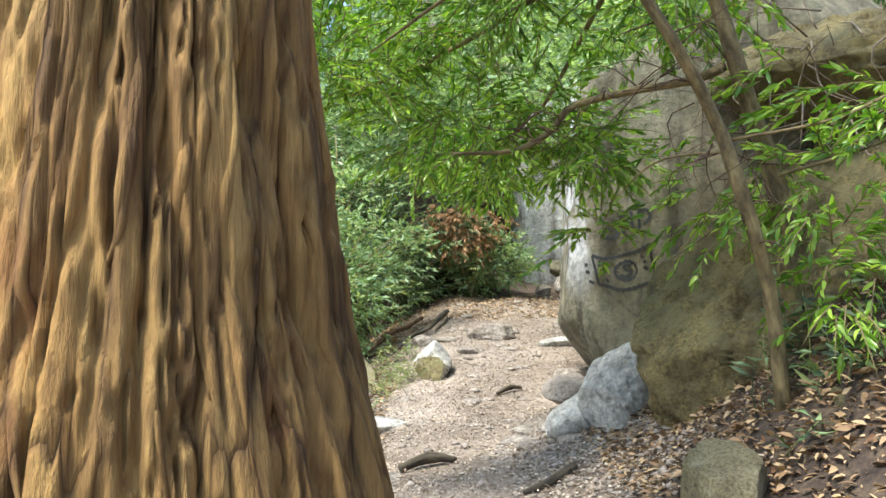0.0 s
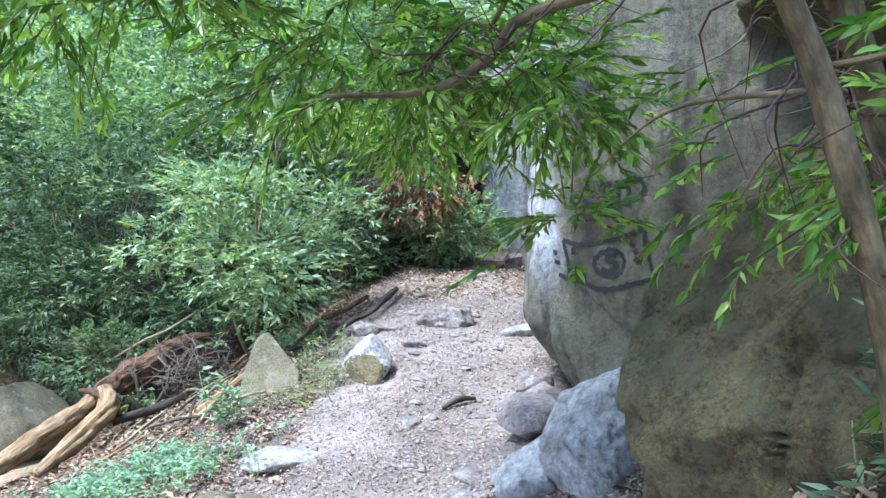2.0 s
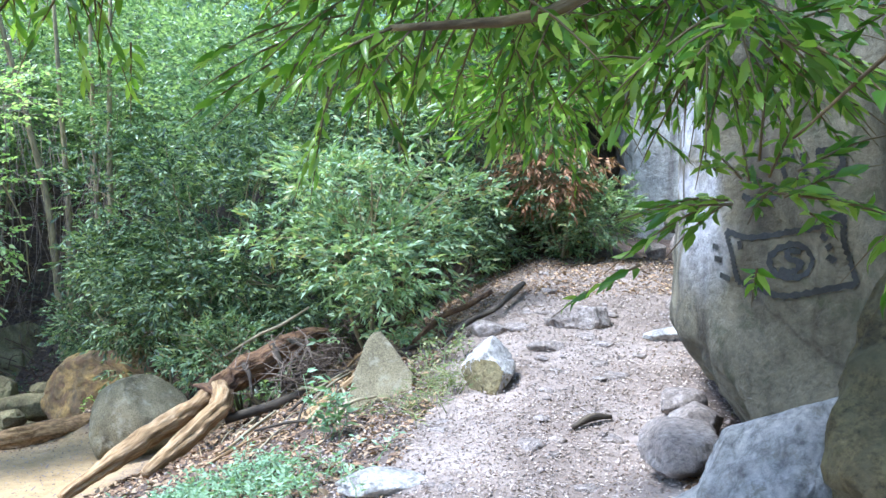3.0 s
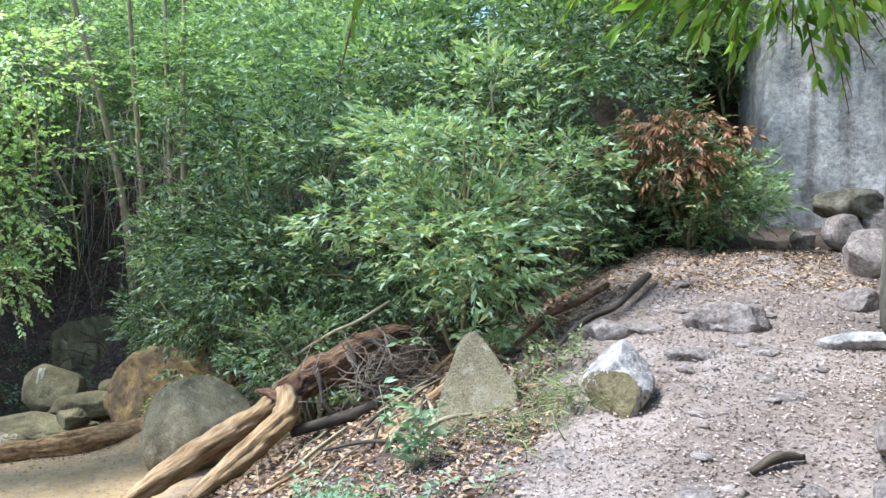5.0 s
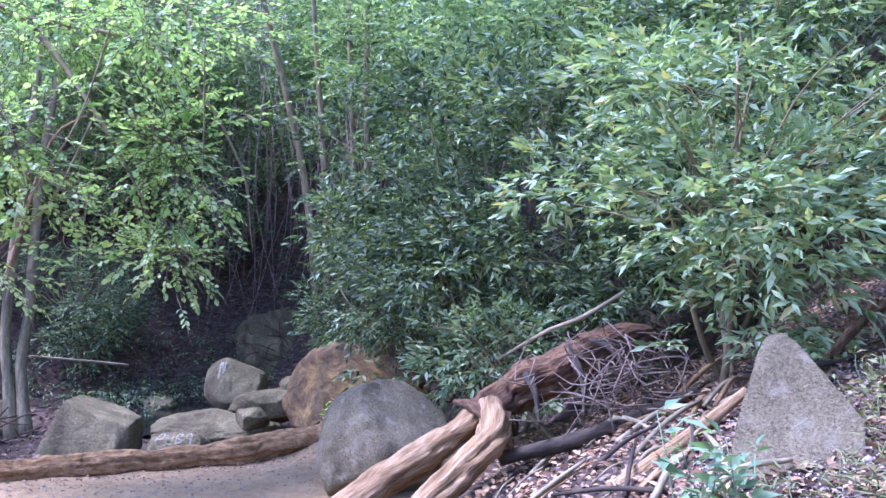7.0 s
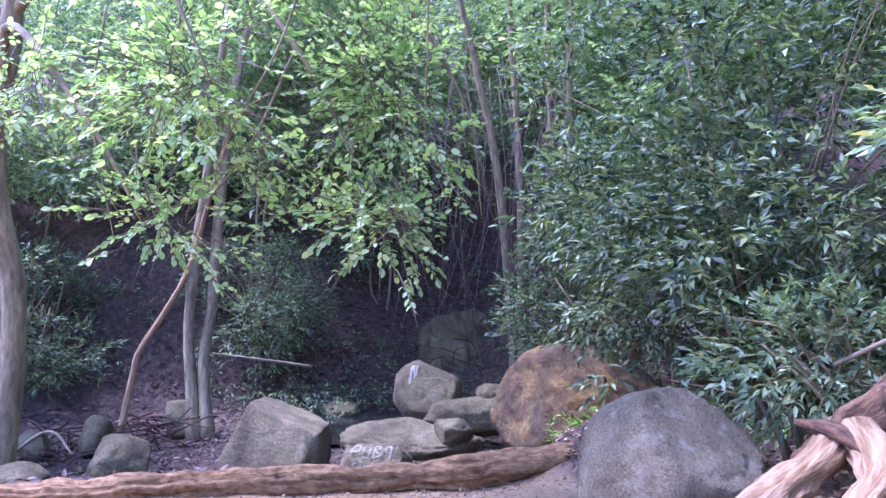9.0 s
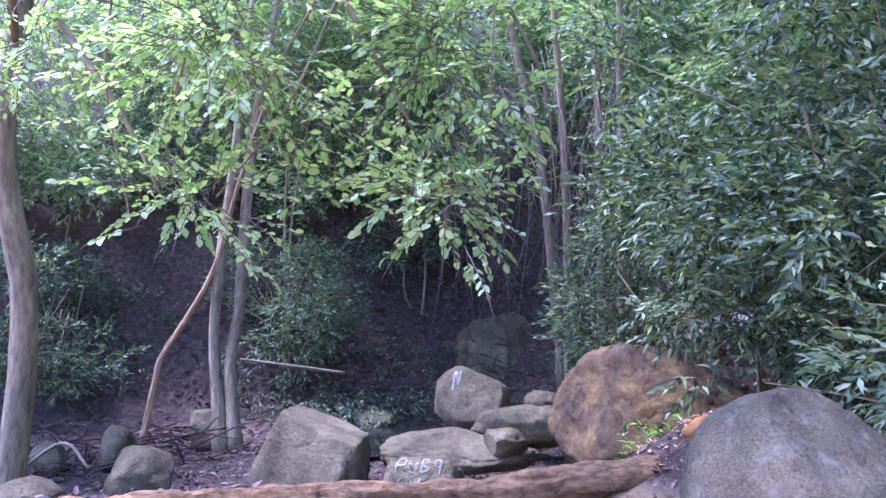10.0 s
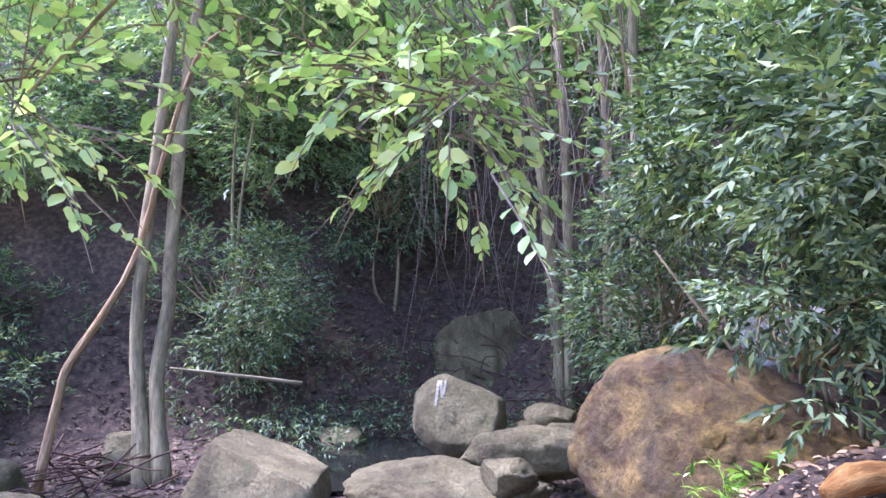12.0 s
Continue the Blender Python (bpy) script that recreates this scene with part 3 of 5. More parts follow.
rock("pale_rock", (1.14, 7.2, 0.84), (0.26, 0.55, 0.16), TRAILSTONE, "low sun-bleached rock half buried in the trail edge", "rock", 33, facets=8)
rock("foot_boulder", (1.16, 3.30, 0.74), (0.20, 0.25, 0.31), GRANITE, "rounded grey boulder at the foot of the slab", "boulder", 41, facets=5, sub=5)
rock("slope_rock", (1.78, 3.42, 1.05), (0.28, 0.20, 0.18), SLAB, "flat mossy rock in the leaf litter", "rock", 42, facets=7, turn=30)
rock("slope_rock", (2.45, 3.9, 1.75), (0.30, 0.25, 0.22), SLAB, "rough grey rock on the littered slope", "rock", 43, facets=8)
rock("overhang_rock", (2.75, 5.1, 3.05), (0.95, 0.9, 0.5), SLAB, "dark overhanging rock ledge on the hillside", "rock", 44, facets=8, sub=5)
far_wall = rock("rock_wall", (3.75, 17.0, 3.0), (2.9, 2.2, 4.2), FARWALL, "tall pale grey weathered rock wall above the trail", "rock", 51,
                cuts=[((-0.25, -0.97, 0.0), 0.5), ((-1.0, -0.1, 0.0), 0.72)], facets=0, rough=0.07, sub=6, freq=2.5)
rock("standing_stone", (-1.10, 9.42, 0.66), (0.42, 0.26, 0.62), GRANITE, "upright pointed grey granite stone", "stone", 61, cuts=[((-0.97, 0.0, 0.22), 0.52), ((0.60, 0.0, 0.74), 0.66), ((0.1, -0.95, 0.1), 0.62), ((0.95, 0.0, 0.0), 0.72)], facets=0, sub=5, rough=0.06, freq=2.0, tilt=(-26, 0))
rock("capped_stone", (-0.11, 9.05, 0.96), (0.23, 0.22, 0.31), BLUE, "blocky stone with a white top and brown face", "stone", 62, cuts=[((-0.2, -0.9, 0.1), 0.55), ((0.55, -0.3, 0.7), 0.6), ((-0.5, -0.2, 0.75), 0.62)], facets=3, sub=5, rough=0.1)
capped = bpy.data.objects["capped_stone"]
capped.data.materials.append(CREEKSTONE)
for p_ in capped.data.polygons:
    if p_.normal.dot(Vector((-0.25, -0.95, -0.1)).normalized()) > 0.72 and p_.center.z < 0.1:
        p_.material_index = 1
rock("round_boulder", (-4.24, 10.95, -0.02), (0.55, 0.54, 0.56), GRANITE, "large rounded speckled grey granite boulder on the sand", "boulder", 63, cuts=[((0.3, -0.4, -0.8), 0.62), ((0.6, -0.2, 0.75), 0.74)], facets=1, sub=5, rough=0.1, freq=2.2)
rock("creek_boulder", (-9.2, 12.15, -0.72), (0.74, 0.60, 0.58), CREEKSTONE, "angular grey-green boulder with a white vein", "boulder", 64, cuts=[((-0.80, -0.45, 0.38), 0.66), ((0.28, 0.22, 0.93), 0.56), ((0.3, -0.92, 0.2), 0.6), ((0.8, 0.5, 0.1), 0.8)], facets=0, sub=5, rough=0.06, freq=2.2)
mid_boulder = rock("round_creek_boulder", (-8.95, 14.38, -0.45), (0.52, 0.46, 0.46), CREEKSTONE, "pale rounded creek boulder with a white painted mark", "boulder", 65, cuts=[((-0.75, -0.6, 0.1), 0.80), ((0.6, -0.65, 0.3), 0.80), ((0.3, 0.3, 0.9), 0.82)], facets=2, sub=5, rough=0.08, freq=2.2)
pub_rock = rock("lettered_rock", (-7.55, 11.95, -0.66), (0.38, 0.34, 0.28), CREEKSTONE, "flat-faced rock with white painted letters", "rock", 66, cuts=[((0.5, -0.75, 0.4), 0.6)], facets=4, sub=5, rough=0.15, freq=2.2)
rock("flat_creek_slab", (-8.1, 13.2, -0.72), (0.85, 0.5, 0.24), CREEKSTONE, "smooth sloping slab of creek rock", "rock", 67, facets=3, sub=5, rough=0.15, freq=2.2, turn=40)
rock("creek_slab", (-7.75, 13.75, -0.50), (0.62, 0.34, 0.26), CREEKSTONE, "long cracked creek rock", "rock", 68, facets=6, sub=4, turn=40)
rock("creek_rock", (-7.55, 13.2, -0.52), (0.24, 0.2, 0.18), CREEKSTONE, "small wedge of grey rock", "rock", 69, facets=6)
for k, (x, y, z, r) in enumerate(((-8.22, 14.95, -0.42, 0.24), (-8.0, 14.75, -0.36, 0.17), (-8.35, 14.72, -0.52, 0.19), (-8.1, 14.55, -0.55, 0.16), (-7.85, 14.6, -0.5, 0.2))):
    rock("creek_rock", (x, y, z), (r * 1.2, r, r * 0.65), CREEKSTONE, "pale broken rock by the creek", "rock", 570 + k, facets=9, turn=k * 61, group="broken rocks by the creek")
rock("thicket_boulder", (-6.05, 15.2, 0.42), (0.5, 0.4, 0.3), FARWALL, "blue-grey boulder half hidden behind the leaves", "boulder", 71, facets=6, sub=4)
rock("creek_rock", (-11.0, 14.9, -0.98), (0.33, 0.26, 0.16), CREEKSTONE, "low pale rock in the creek bed", "rock", 72, facets=5)
rock("creek_rock", (-9.9, 10.7, -0.8), (0.38, 0.34, 0.30), CREEKSTONE, "rounded grey rock behind the border log", "rock", 73, facets=4)
rock("creek_rock", (-9.5, 9.5, -0.75), (0.42, 0.3, 0.24), CREEKSTONE, "rounded grey rock behind the border log", "rock", 74, facets=4)
rock("creek_rock", (-11.3, 11.2, -0.8), (0.26, 0.24, 0.24), CREEKSTONE, "tan rock among dead twigs", "rock", 75, facets=6)
rock("creek_rock", (-11.6, 10.6, -0.85), (0.3, 0.24, 0.2), CREEKSTONE, "tan rock among dead twigs", "rock", 76, facets=6)
rock("creek_rock", (-11.6, 12.5, -0.85), (0.3, 0.3, 0.3), CREEKSTONE, "dim grey rock behind the twin stems", "rock", 77, facets=5)
orange_rock = rock("rusty_boulder", (-6.14, 13.4, -0.2), (0.94, 0.66, 0.72), ORANGE, "rust-stained brown boulder under hanging foliage", "boulder", 78, cuts=[((-0.5, -0.75, 0.2), 0.8), ((0.4, -0.8, 0.45), 0.74), ((0.55, -0.1, 0.8), 0.72)], facets=1, sub=5, rough=0.17, freq=2.6)
rock("vine_rock", (-10.85, 17.35, -0.35), (1.0, 0.9, 1.0), CREEKSTONE, "grey rock outcrop under hanging vines", "rock", 79, facets=4, sub=5, rough=0.2, cuts=[((0.75, -0.3, 0.5), 0.45), ((-0.4, -0.85, 0.1), 0.5), ((-0.5, 0, 0.8), 0.6)])

# ---- old tree beside the trail ----
old_tree = empty("old_tree", (-0.96, 2.33, 0.0), "massive old tree with red-brown furrowed bark", "tree")
cols = 420
zz = np.concatenate([np.linspace(-0.2, 3.2, 240), np.linspace(3.3, 9.0, 40)])
th = np.linspace(0, 2 * np.pi, cols, endpoint=False)
rad = np.interp(zz, [-0.2, 0.3, 0.95, 1.5, 2.46, 4, 9], [1.2, 1.06, 0.845, 0.685, 0.555, 0.49, 0.39])
T, Z = np.meshgrid(th, zz)
R = np.repeat(rad[:, None], cols, 1)
lean = 0.10 * np.sin(Z * 1.3) + 0.16 * np.maximum(1.6 - Z, 0)
cx, sx = np.cos(T + lean * 0.35), np.sin(T + lean * 0.35)
P = np.stack([cx * 3.4, sx * 3.4, Z * 0.42], -1).reshape(-1, 3)
warp = np.stack([fbm(P * 0.9, 61, 3), fbm(P * 0.9 + 9, 62, 3), 0 * P[:, 0]], 1)
n_a = np.abs(fbm(P * 1.1 + warp * 1.3, 71, 2))
n_b = np.abs(fbm(P * 2.6 + warp * 1.6, 72, 3))
n_d = np.abs(fbm(P * 1.7 + warp * 1.5 + 5, 76, 2))
n_c = np.abs(fbm(P * np.array((5.5, 5.5, 6.0)) + warp * 2, 74, 2))
side = 0.35 + 0.85 * smooth(-0.3, 0.75, cx.ravel())
groove = side * (-0.04 * np.clip(1 - n_d / 0.045, 0, 1) - 0.048 * np.clip(1 - n_a / 0.05, 0, 1) ** 1.1 - 0.038 * np.clip(1 - n_b / 0.05, 0, 1) - 0.024 * np.clip(1 - n_c / 0.07, 0, 1)) + 0.02 * fbm(P * np.array((2.6, 2.6, 2.0)), 73, 4)
butt = 0.10 * fbm(np.stack([cx * 1.3, sx * 1.3, Z * 0.15], -1).reshape(-1, 3), 75, 2) * np.interp(Z.ravel(), [0, 2.5], [1.6, 0.3])
R = R + (groove + butt).reshape(R.shape)
tv = np.stack([R * np.cos(T), R * np.sin(T), Z], -1).reshape(-1, 3)
nr = len(zz)
tf = [(i * cols + j, i * cols + (j + 1) % cols, (i + 1) * cols + (j + 1) % cols, (i + 1) * cols + j) for i in range(nr - 1) for j in range(cols)]
mesh_object("trunk", tv, tf, BARK_BIG, old_tree)
rng = np.random.RandomState(81)
for k in range(26):
    a0 = -2.6 + 3.0 * (k + rng.uniform(-0.3, 0.3)) / 26
    z0 = rng.uniform(0.0, 1.6)
    zs = np.linspace(z0, z0 + rng.uniform(0.7, 1.5), 9)
    wander = a0 + 0.035 * np.cumsum(rng.normal(0, 1, 9)) * 0.6
    pts = []
    for z_, a_ in zip(zs, wander):
        r_ = R[np.argmin(np.abs(zz - z_)), int((a_ % (2 * np.pi)) / (2 * np.pi) * cols) % cols] - 0.006
        pts.append((r_ * math.cos(a_) - 0.96, r_ * math.sin(a_) + 2.33, z_))
    w = rng.uniform(0.014, 0.024)
    tube("bark_ridge", pts, [0.004, w, w * 1.1, w * 0.8, 0.004], BARK_BIG, old_tree, n=36, sides=8, rough=0.3, seed=k + 60, freq=9)


# ---- trees, bushes ----
def stems(parent, lists, mat, rough=0.16, sides=9, n=18):
    for k, (pts, radii) in enumerate(lists):
        tube("stem" if k < 3 else "branch", pts, radii, mat, parent, n=n, sides=sides, rough=rough, seed=k + 3, freq=5)


def twig_lists(rng, root, tips, count, r0=0.012, r1=0.003):
    pick = tips[rng.choice(len(tips), min(count, len(tips)), replace=False)]
    out = []
    for p in pick:
        mid = (root + p) / 2 + rng.normal(0, 0.12, 3) + np.array((0, 0, 0.12))
        out.append(([root + (p - root) * 0.25, mid, p], [r0, r0 * 0.6, r1]))
    return out


# young bay tree on the slope, its boughs hanging over the trail
rng = np.random.RandomState(101)
bay = empty("bay_tree", (1.5, 3.75, 1.2), "multi-stemmed bay tree with narrow bright green leaves hanging over the trail", "tree")
stems(bay, [
    ([(1.58, 3.68, 1.0), (1.5, 3.6, 1.61), (1.34, 3.51, 2.09), (1.24, 3.49, 2.37), (1.03, 3.36, 2.67), (0.75, 3.28, 3.1), (0.4, 3.3, 3.9)], [0.042, 0.037, 0.034, 0.032, 0.029, 0.024, 0.014]),
    ([(1.85, 3.98, 1.3), (1.74, 3.93, 1.62), (1.69, 3.91, 2.1), (1.52, 3.87, 2.61), (1.35, 3.77, 3.07), (1.2, 3.9, 3.9), (1.0, 4.1, 5.0)], [0.056, 0.051, 0.048, 0.045, 0.041, 0.034, 0.016]),
    ([(1.4, 3.84, 2.75), (1.3, 4.03, 2.74), (1.01, 4.32, 2.76), (0.74, 4.48, 2.72), (0.63, 4.52, 2.59), (0.42, 4.56, 2.48), (0.05, 4.55, 2.46)], [0.026, 0.024, 0.022, 0.021, 0.02, 0.017, 0.008]),
    ([(1.2, 3.9, 3.7), (0.7, 4.5, 3.5), (0.1, 4.8, 3.2), (-0.6, 4.9, 2.9)], [0.028, 0.022, 0.016, 0.006]),
    ([(1.0, 4.1, 4.4), (0.2, 4.3, 4.2), (-0.7, 4.5, 3.7), (-1.5, 4.7, 3.1)], [0.03, 0.024, 0.016, 0.006]),
    ([(1.2, 3.9, 3.9), (1.0, 5.0, 3.5), (0.7, 5.7, 3.0), (0.3, 6.0, 2.6)], [0.026, 0.02, 0.013, 0.004]),
    ([(1.3, 3.5, 2.25), (1.1, 4.0, 2.3), (0.95, 4.4, 2.15)], [0.009, 0.006, 0.003]),
    ([(1.64, 3.9, 2.2), (2.0, 3.6, 2.3), (2.4, 3.3, 2.5)], [0.011, 0.008, 0.003]),
    ([(1.3, 3.5, 2.3), (1.7, 3.2, 2.35), (2.1, 2.9, 2.6)], [0.009, 0.006, 0.003]),
    ([(0.75, 3.28, 3.1), (0.2, 3.8, 3.2), (-0.4, 4.2, 2.95)], [0.02, 0.014, 0.005]),
], BARK_BROWN)
tips, dirs = [], []
# The clump at (0.5, 5.2, 4.8) is unseen, added to shade the boulder.
for c, r, k in (((0.1, 4.85, 2.8), (0.9, 0.5, 0.4), 230), ((-0.8, 4.7, 3.1), (0.75, 0.5, 0.5), 200), ((0.8, 4.8, 2.6), (0.4, 0.4, 0.5), 110), ((0.3, 4.7, 3.5), (1.4, 0.7, 0.4), 330),
                ((1.3, 4.2, 3.4), (0.7, 0.5, 0.4), 90), ((2.1, 3.4, 2.55), (0.6, 0.5, 0.4), 50), ((0.92, 4.75, 2.05), (0.18, 0.2, 0.2), 24), ((1.7, 3.5, 1.75), (0.35, 0.3, 0.3), 40), ((-0.2, 4.3, 3.9), (1.5, 0.7, 0.5), 260), ((0.5, 5.2, 4.8), (1.5, 0.9, 0.5), 330), ((0.32, 6.15, 2.64), (0.4, 0.25, 0.12), 56), ((0.3, 6.1, 2.75), (0.4, 0.3, 0.25), 64), ((0.95, 6.0, 3.0), (0.5, 0.4, 0.4), 80), ((1.6, 4.5, 2.5), (0.4, 0.3, 0.5), 48), ((1.75, 3.6, 2.2), (0.4, 0.35, 0.4), 40)):
    p, d = clump_tips(rng, k, c, r, 5 + k, 8, 0.22, 0.3, 0.6)
    tips.append(p)
    dirs.append(d * 0.8 + np.array((-0.25, 0.1, -0.25)))
tips, dirs = np.vstack(tips), np.vstack(dirs)
leaf_mesh("leaves", LEAF_BAY, bay, rng, tips, dirs, 0.2, 11, 0.076, 0.3, LEAF_LONG, droop=0.25, spread=1.0)
many_tubes("twig_mass", [([p, p + d / np.linalg.norm(d) * 0.16 + np.array((0, 0, -0.01)), p + d / np.linalg.norm(d) * 0.3 - np.array((0, 0, 0.05))], [0.004, 0.003, 0.001]) for p, d in zip(tips, dirs)], BARK_BROWN, bay, kind="stuff", n=4)

tw = []
for _ in range(70):
    k = rng.randint(0, 3)
    u = rng.uniform(0, 1)
    p = np.array(((1.5, 3.6, 1.7), (1.7, 3.9, 1.8), (1.3, 3.9, 2.8))[k]) * (1 - u) + np.array(((0.8, 3.3, 3.1), (1.3, 3.8, 3.2), (0.2, 4.6, 2.5))[k]) * u
    d = rng.normal(0, 1, 3) * np.array((1, 1, 0.6))
    d /= np.linalg.norm(d)
    ln = rng.uniform(0.2, 0.5)
    tw.append(([p, p + d * ln * 0.5 + rng.normal(0, 0.05, 3), p + d * ln + rng.normal(0, 0.08, 3) - np.array((0, 0, 0.08))], [0.005, 0.003, 0.001]))
many_tubes("bare_twig", tw, BRUSH, bay, kind="stuff", n=7)


def bush(name, base, centre, radii, count, mat, label, seed, leaf=0.088, ratio=0.31, per=8, shape=LEAF_NARROW, twig=0.16, bark=BARK_GREY, n_stems=3, droop=0.12, category="bush", twigs=26, disc=0.24, flat=0.35, clump=9, lobes=0):
    rng = np.random.RandomState(seed)
    b_ = np.array(base, float)
    thing = empty(name, base, label, category)
    c_ = np.array(centre, float)
    for k in range(n_stems):
        top = c_ + rng.normal(0, 0.35, 3) * np.array(radii)
        foot = b_ + np.array((*rng.normal(0, 0.12, 2), -0.1))
        tube("stem", [foot, foot * 0.6 + top * 0.4 + rng.normal(0, 0.12, 3), top], [0.03, 0.022, 0.008], bark, thing, n=12, sides=7, rough=0.1, seed=seed + k)
    t_, d_ = clump_tips(rng, count, centre, radii, seed, clump, disc, flat, 0.3, lobes=lobes)
    leaf_mesh("leaves", mat, thing, rng, t_, d_, twig, per, leaf, ratio, shape, droop=droop, spread=1.1)
    many_tubes("twig_mass", twig_lists(rng, c_ * 0.7 + b_ * 0.3, t_, twigs), bark, thing, kind="stuff")
    return thing


bush("bay_sapling", (-1.7, 11.3, gz(-1.7, 11.3)), (-1.62, 10.85, 2.25), (1.05, 0.85, 1.4), 1250, LEAF_SAPLING, "young bay tree with layered blue-green leaf sprays", 201, leaf=0.105, disc=0.33, flat=0.22, category="tree", lobes=26)
bush("bay_thicket", (-3.9, 12.9, gz(-3.9, 12.9)), (-4.0, 12.75, 2.3), (2.1, 1.3, 2.3), 3700, LEAF_THICKET, "dense dark green bay thicket behind the logs", 202, n_stems=4, lobes=52, leaf=0.1)
bush("bay_thicket", (-1.6, 13.4, gz(-1.6, 13.4)), (-1.6, 13.4, 3.0), (2.3, 1.1, 2.3), 3200, LEAF_THICKET, "dense dark green bay thicket above the trail", 203, n_stems=4, lobes=50, leaf=0.1)
bush("low_shrub", (0.4, 13.9, gz(0.4, 13.9)), (0.35, 13.55, 2.4), (1.35, 0.6, 0.62), 2000, LEAF_SAPLING, "low leafy shrub at the head of the trail", 204, leaf=0.09, lobes=16)
bush("dead_branch", (0.5, 13.6, gz(0.5, 13.6)), (0.3, 13.1, 3.12), (0.75, 0.25, 0.42), 280, LEAF_DEAD, "fallen bough with withered red-brown leaves", 205, leaf=0.1, twigs=50, category="dead branch", droop=1.1, lobes=9)
bush("low_shrub", (-3.1, 12.0, gz(-3.1, 12.0)), (-3.55, 11.6, 0.8), (0.55, 0.4, 0.35), 300, LEAF_SAPLING, "low bright green shoots behind the dead log", 206, n_stems=2)
bush("creek_bush", (-5.4, 14.0, gz(-5.4, 14.0)), (-5.5, 13.7, 1.72), (1.4, 0.8, 0.8), 1300, LEAF_THICKET, "leafy bush hanging over the rusty boulder", 207, leaf=0.1, droop=0.4, lobes=14)
bush("creek_bush", (-7.4, 15.6, gz(-7.4, 15.6)), (-7.2, 15.2, 0.8), (1.0, 0.8, 1.2), 1500, LEAF_THICKET, "green bush at the creek edge", 208, lobes=14)
bush("creek_bush", (-13.0, 14.8, gz(-13.0, 14.8)), (-13.0, 14.8, 0.6), (1.6, 0.8, 1.3), 1500, LEAF_THICKET, "dark shaded bush behind the twin stems", 209, lobes=16, n_stems=2)
bush("creek_bush", (-15.2, 12.3, gz(-15.2, 12.3)), (-15.0, 12.4, 0.6), (1.6, 1.4, 1.7), 1900, LEAF_THICKET, "dark shaded bush beyond the creek", 210, lobes=18)
bush("creek_bush", (-5.6, 13.1, gz(-5.6, 13.1)), (-5.35, 12.95, 0.86), (0.85, 0.3, 0.25), 280, LEAF_THICKET, "leaf sprays drooping over the rusty boulder", 213, lobes=9, n_stems=0, droop=0.6)
bush("low_shrub", (-4.2, 13.2, gz(-4.2, 13.2)), (-4.1, 13.0, 0.75), (0.9, 0.5, 0.5), 640, LEAF_THICKET, "low leafy growth under the bay thicket", 211, lobes=12, n_stems=2)
bush("creek_bush", (-12.2, 17.2, gz(-12.2, 17.2)), (-12.4, 17.0, 2.2), (1.4, 0.8, 1.0), 1100, LEAF_THICKET, "trailing green growth on the far bank", 212, lobes=12, n_stems=2)


def far_tree(base, centre, radii, count, seed, mat=LEAF_FAR):
    return bush("canyon_tree", base, centre, radii, count, mat, "leafy green tree on the canyon side", seed, leaf=0.115, ratio=0.45, per=8, shape=LEAF_QUAD, twig=0.3, n_stems=2, twigs=12, category="tree", disc=0.5, lobes=26)


# The last tree stands out of view, added to shade the left creek bank.
far_spec = [(-15, 17, 4.2), (-12.5, 19.0, 5.4), (-9.5, 19.2, 5.6), (-6.6, 17.8, 4.9), (-17.5, 13.5, 4.4), (-19, 10, 4.4), (-16, 20, 8.5), (-11, 21.5, 8.6), (-6.5, 20, 8.6), (-4.0, 15.6, 4.6), (-1.5, 16.2, 5.4),
            (1.2, 17.8, 6.8), (-2.5, 19.5, 9.2), (3.0, 13.0, 6.5), (3.6, 9.6, 6.0), (5.0, 19.5, 8.5), (-13.5, 15.2, 5.6), (-19, 16, 8), (-14.6, 8.4, 4.6)]
for k, (x, y, z) in enumerate(far_spec):
    far_tree((x, y, gz(x, y)), (x, y, z), (2.5, 1.9, 2.3), 3000, 300 + k)
rng = np.random.RandomState(350)
ux, uy = rng.uniform(-32, 8, 60000), rng.uniform(8, 40, 60000)
us = creek_side(ux, uy)
ok = np.where(ux < -7.5, us > 10.0, uy > np.where(ux < -2, 14.3, 15.5 + 0.25 * np.abs(ux + 0.5))) & ((ux < 1) | (uy > 18.5))
ux, uy = ux[ok][:13000], uy[ok][:13000]
up_ = np.stack([ux, uy, ground_at(ux, uy) + rng.uniform(0.05, 1.6, len(ux)) ** 1.4], 1)
tagged(leaf_mesh("hillside_foliage", LEAF_FAR, None, rng, up_, rng.normal(0, 0.6, up_.shape) + np.array((0.2, -0.6, 0.3)), 0.4, 8, 0.15, 0.45, LEAF_QUAD), "dense green scrub covering the canyon side", "scrub")

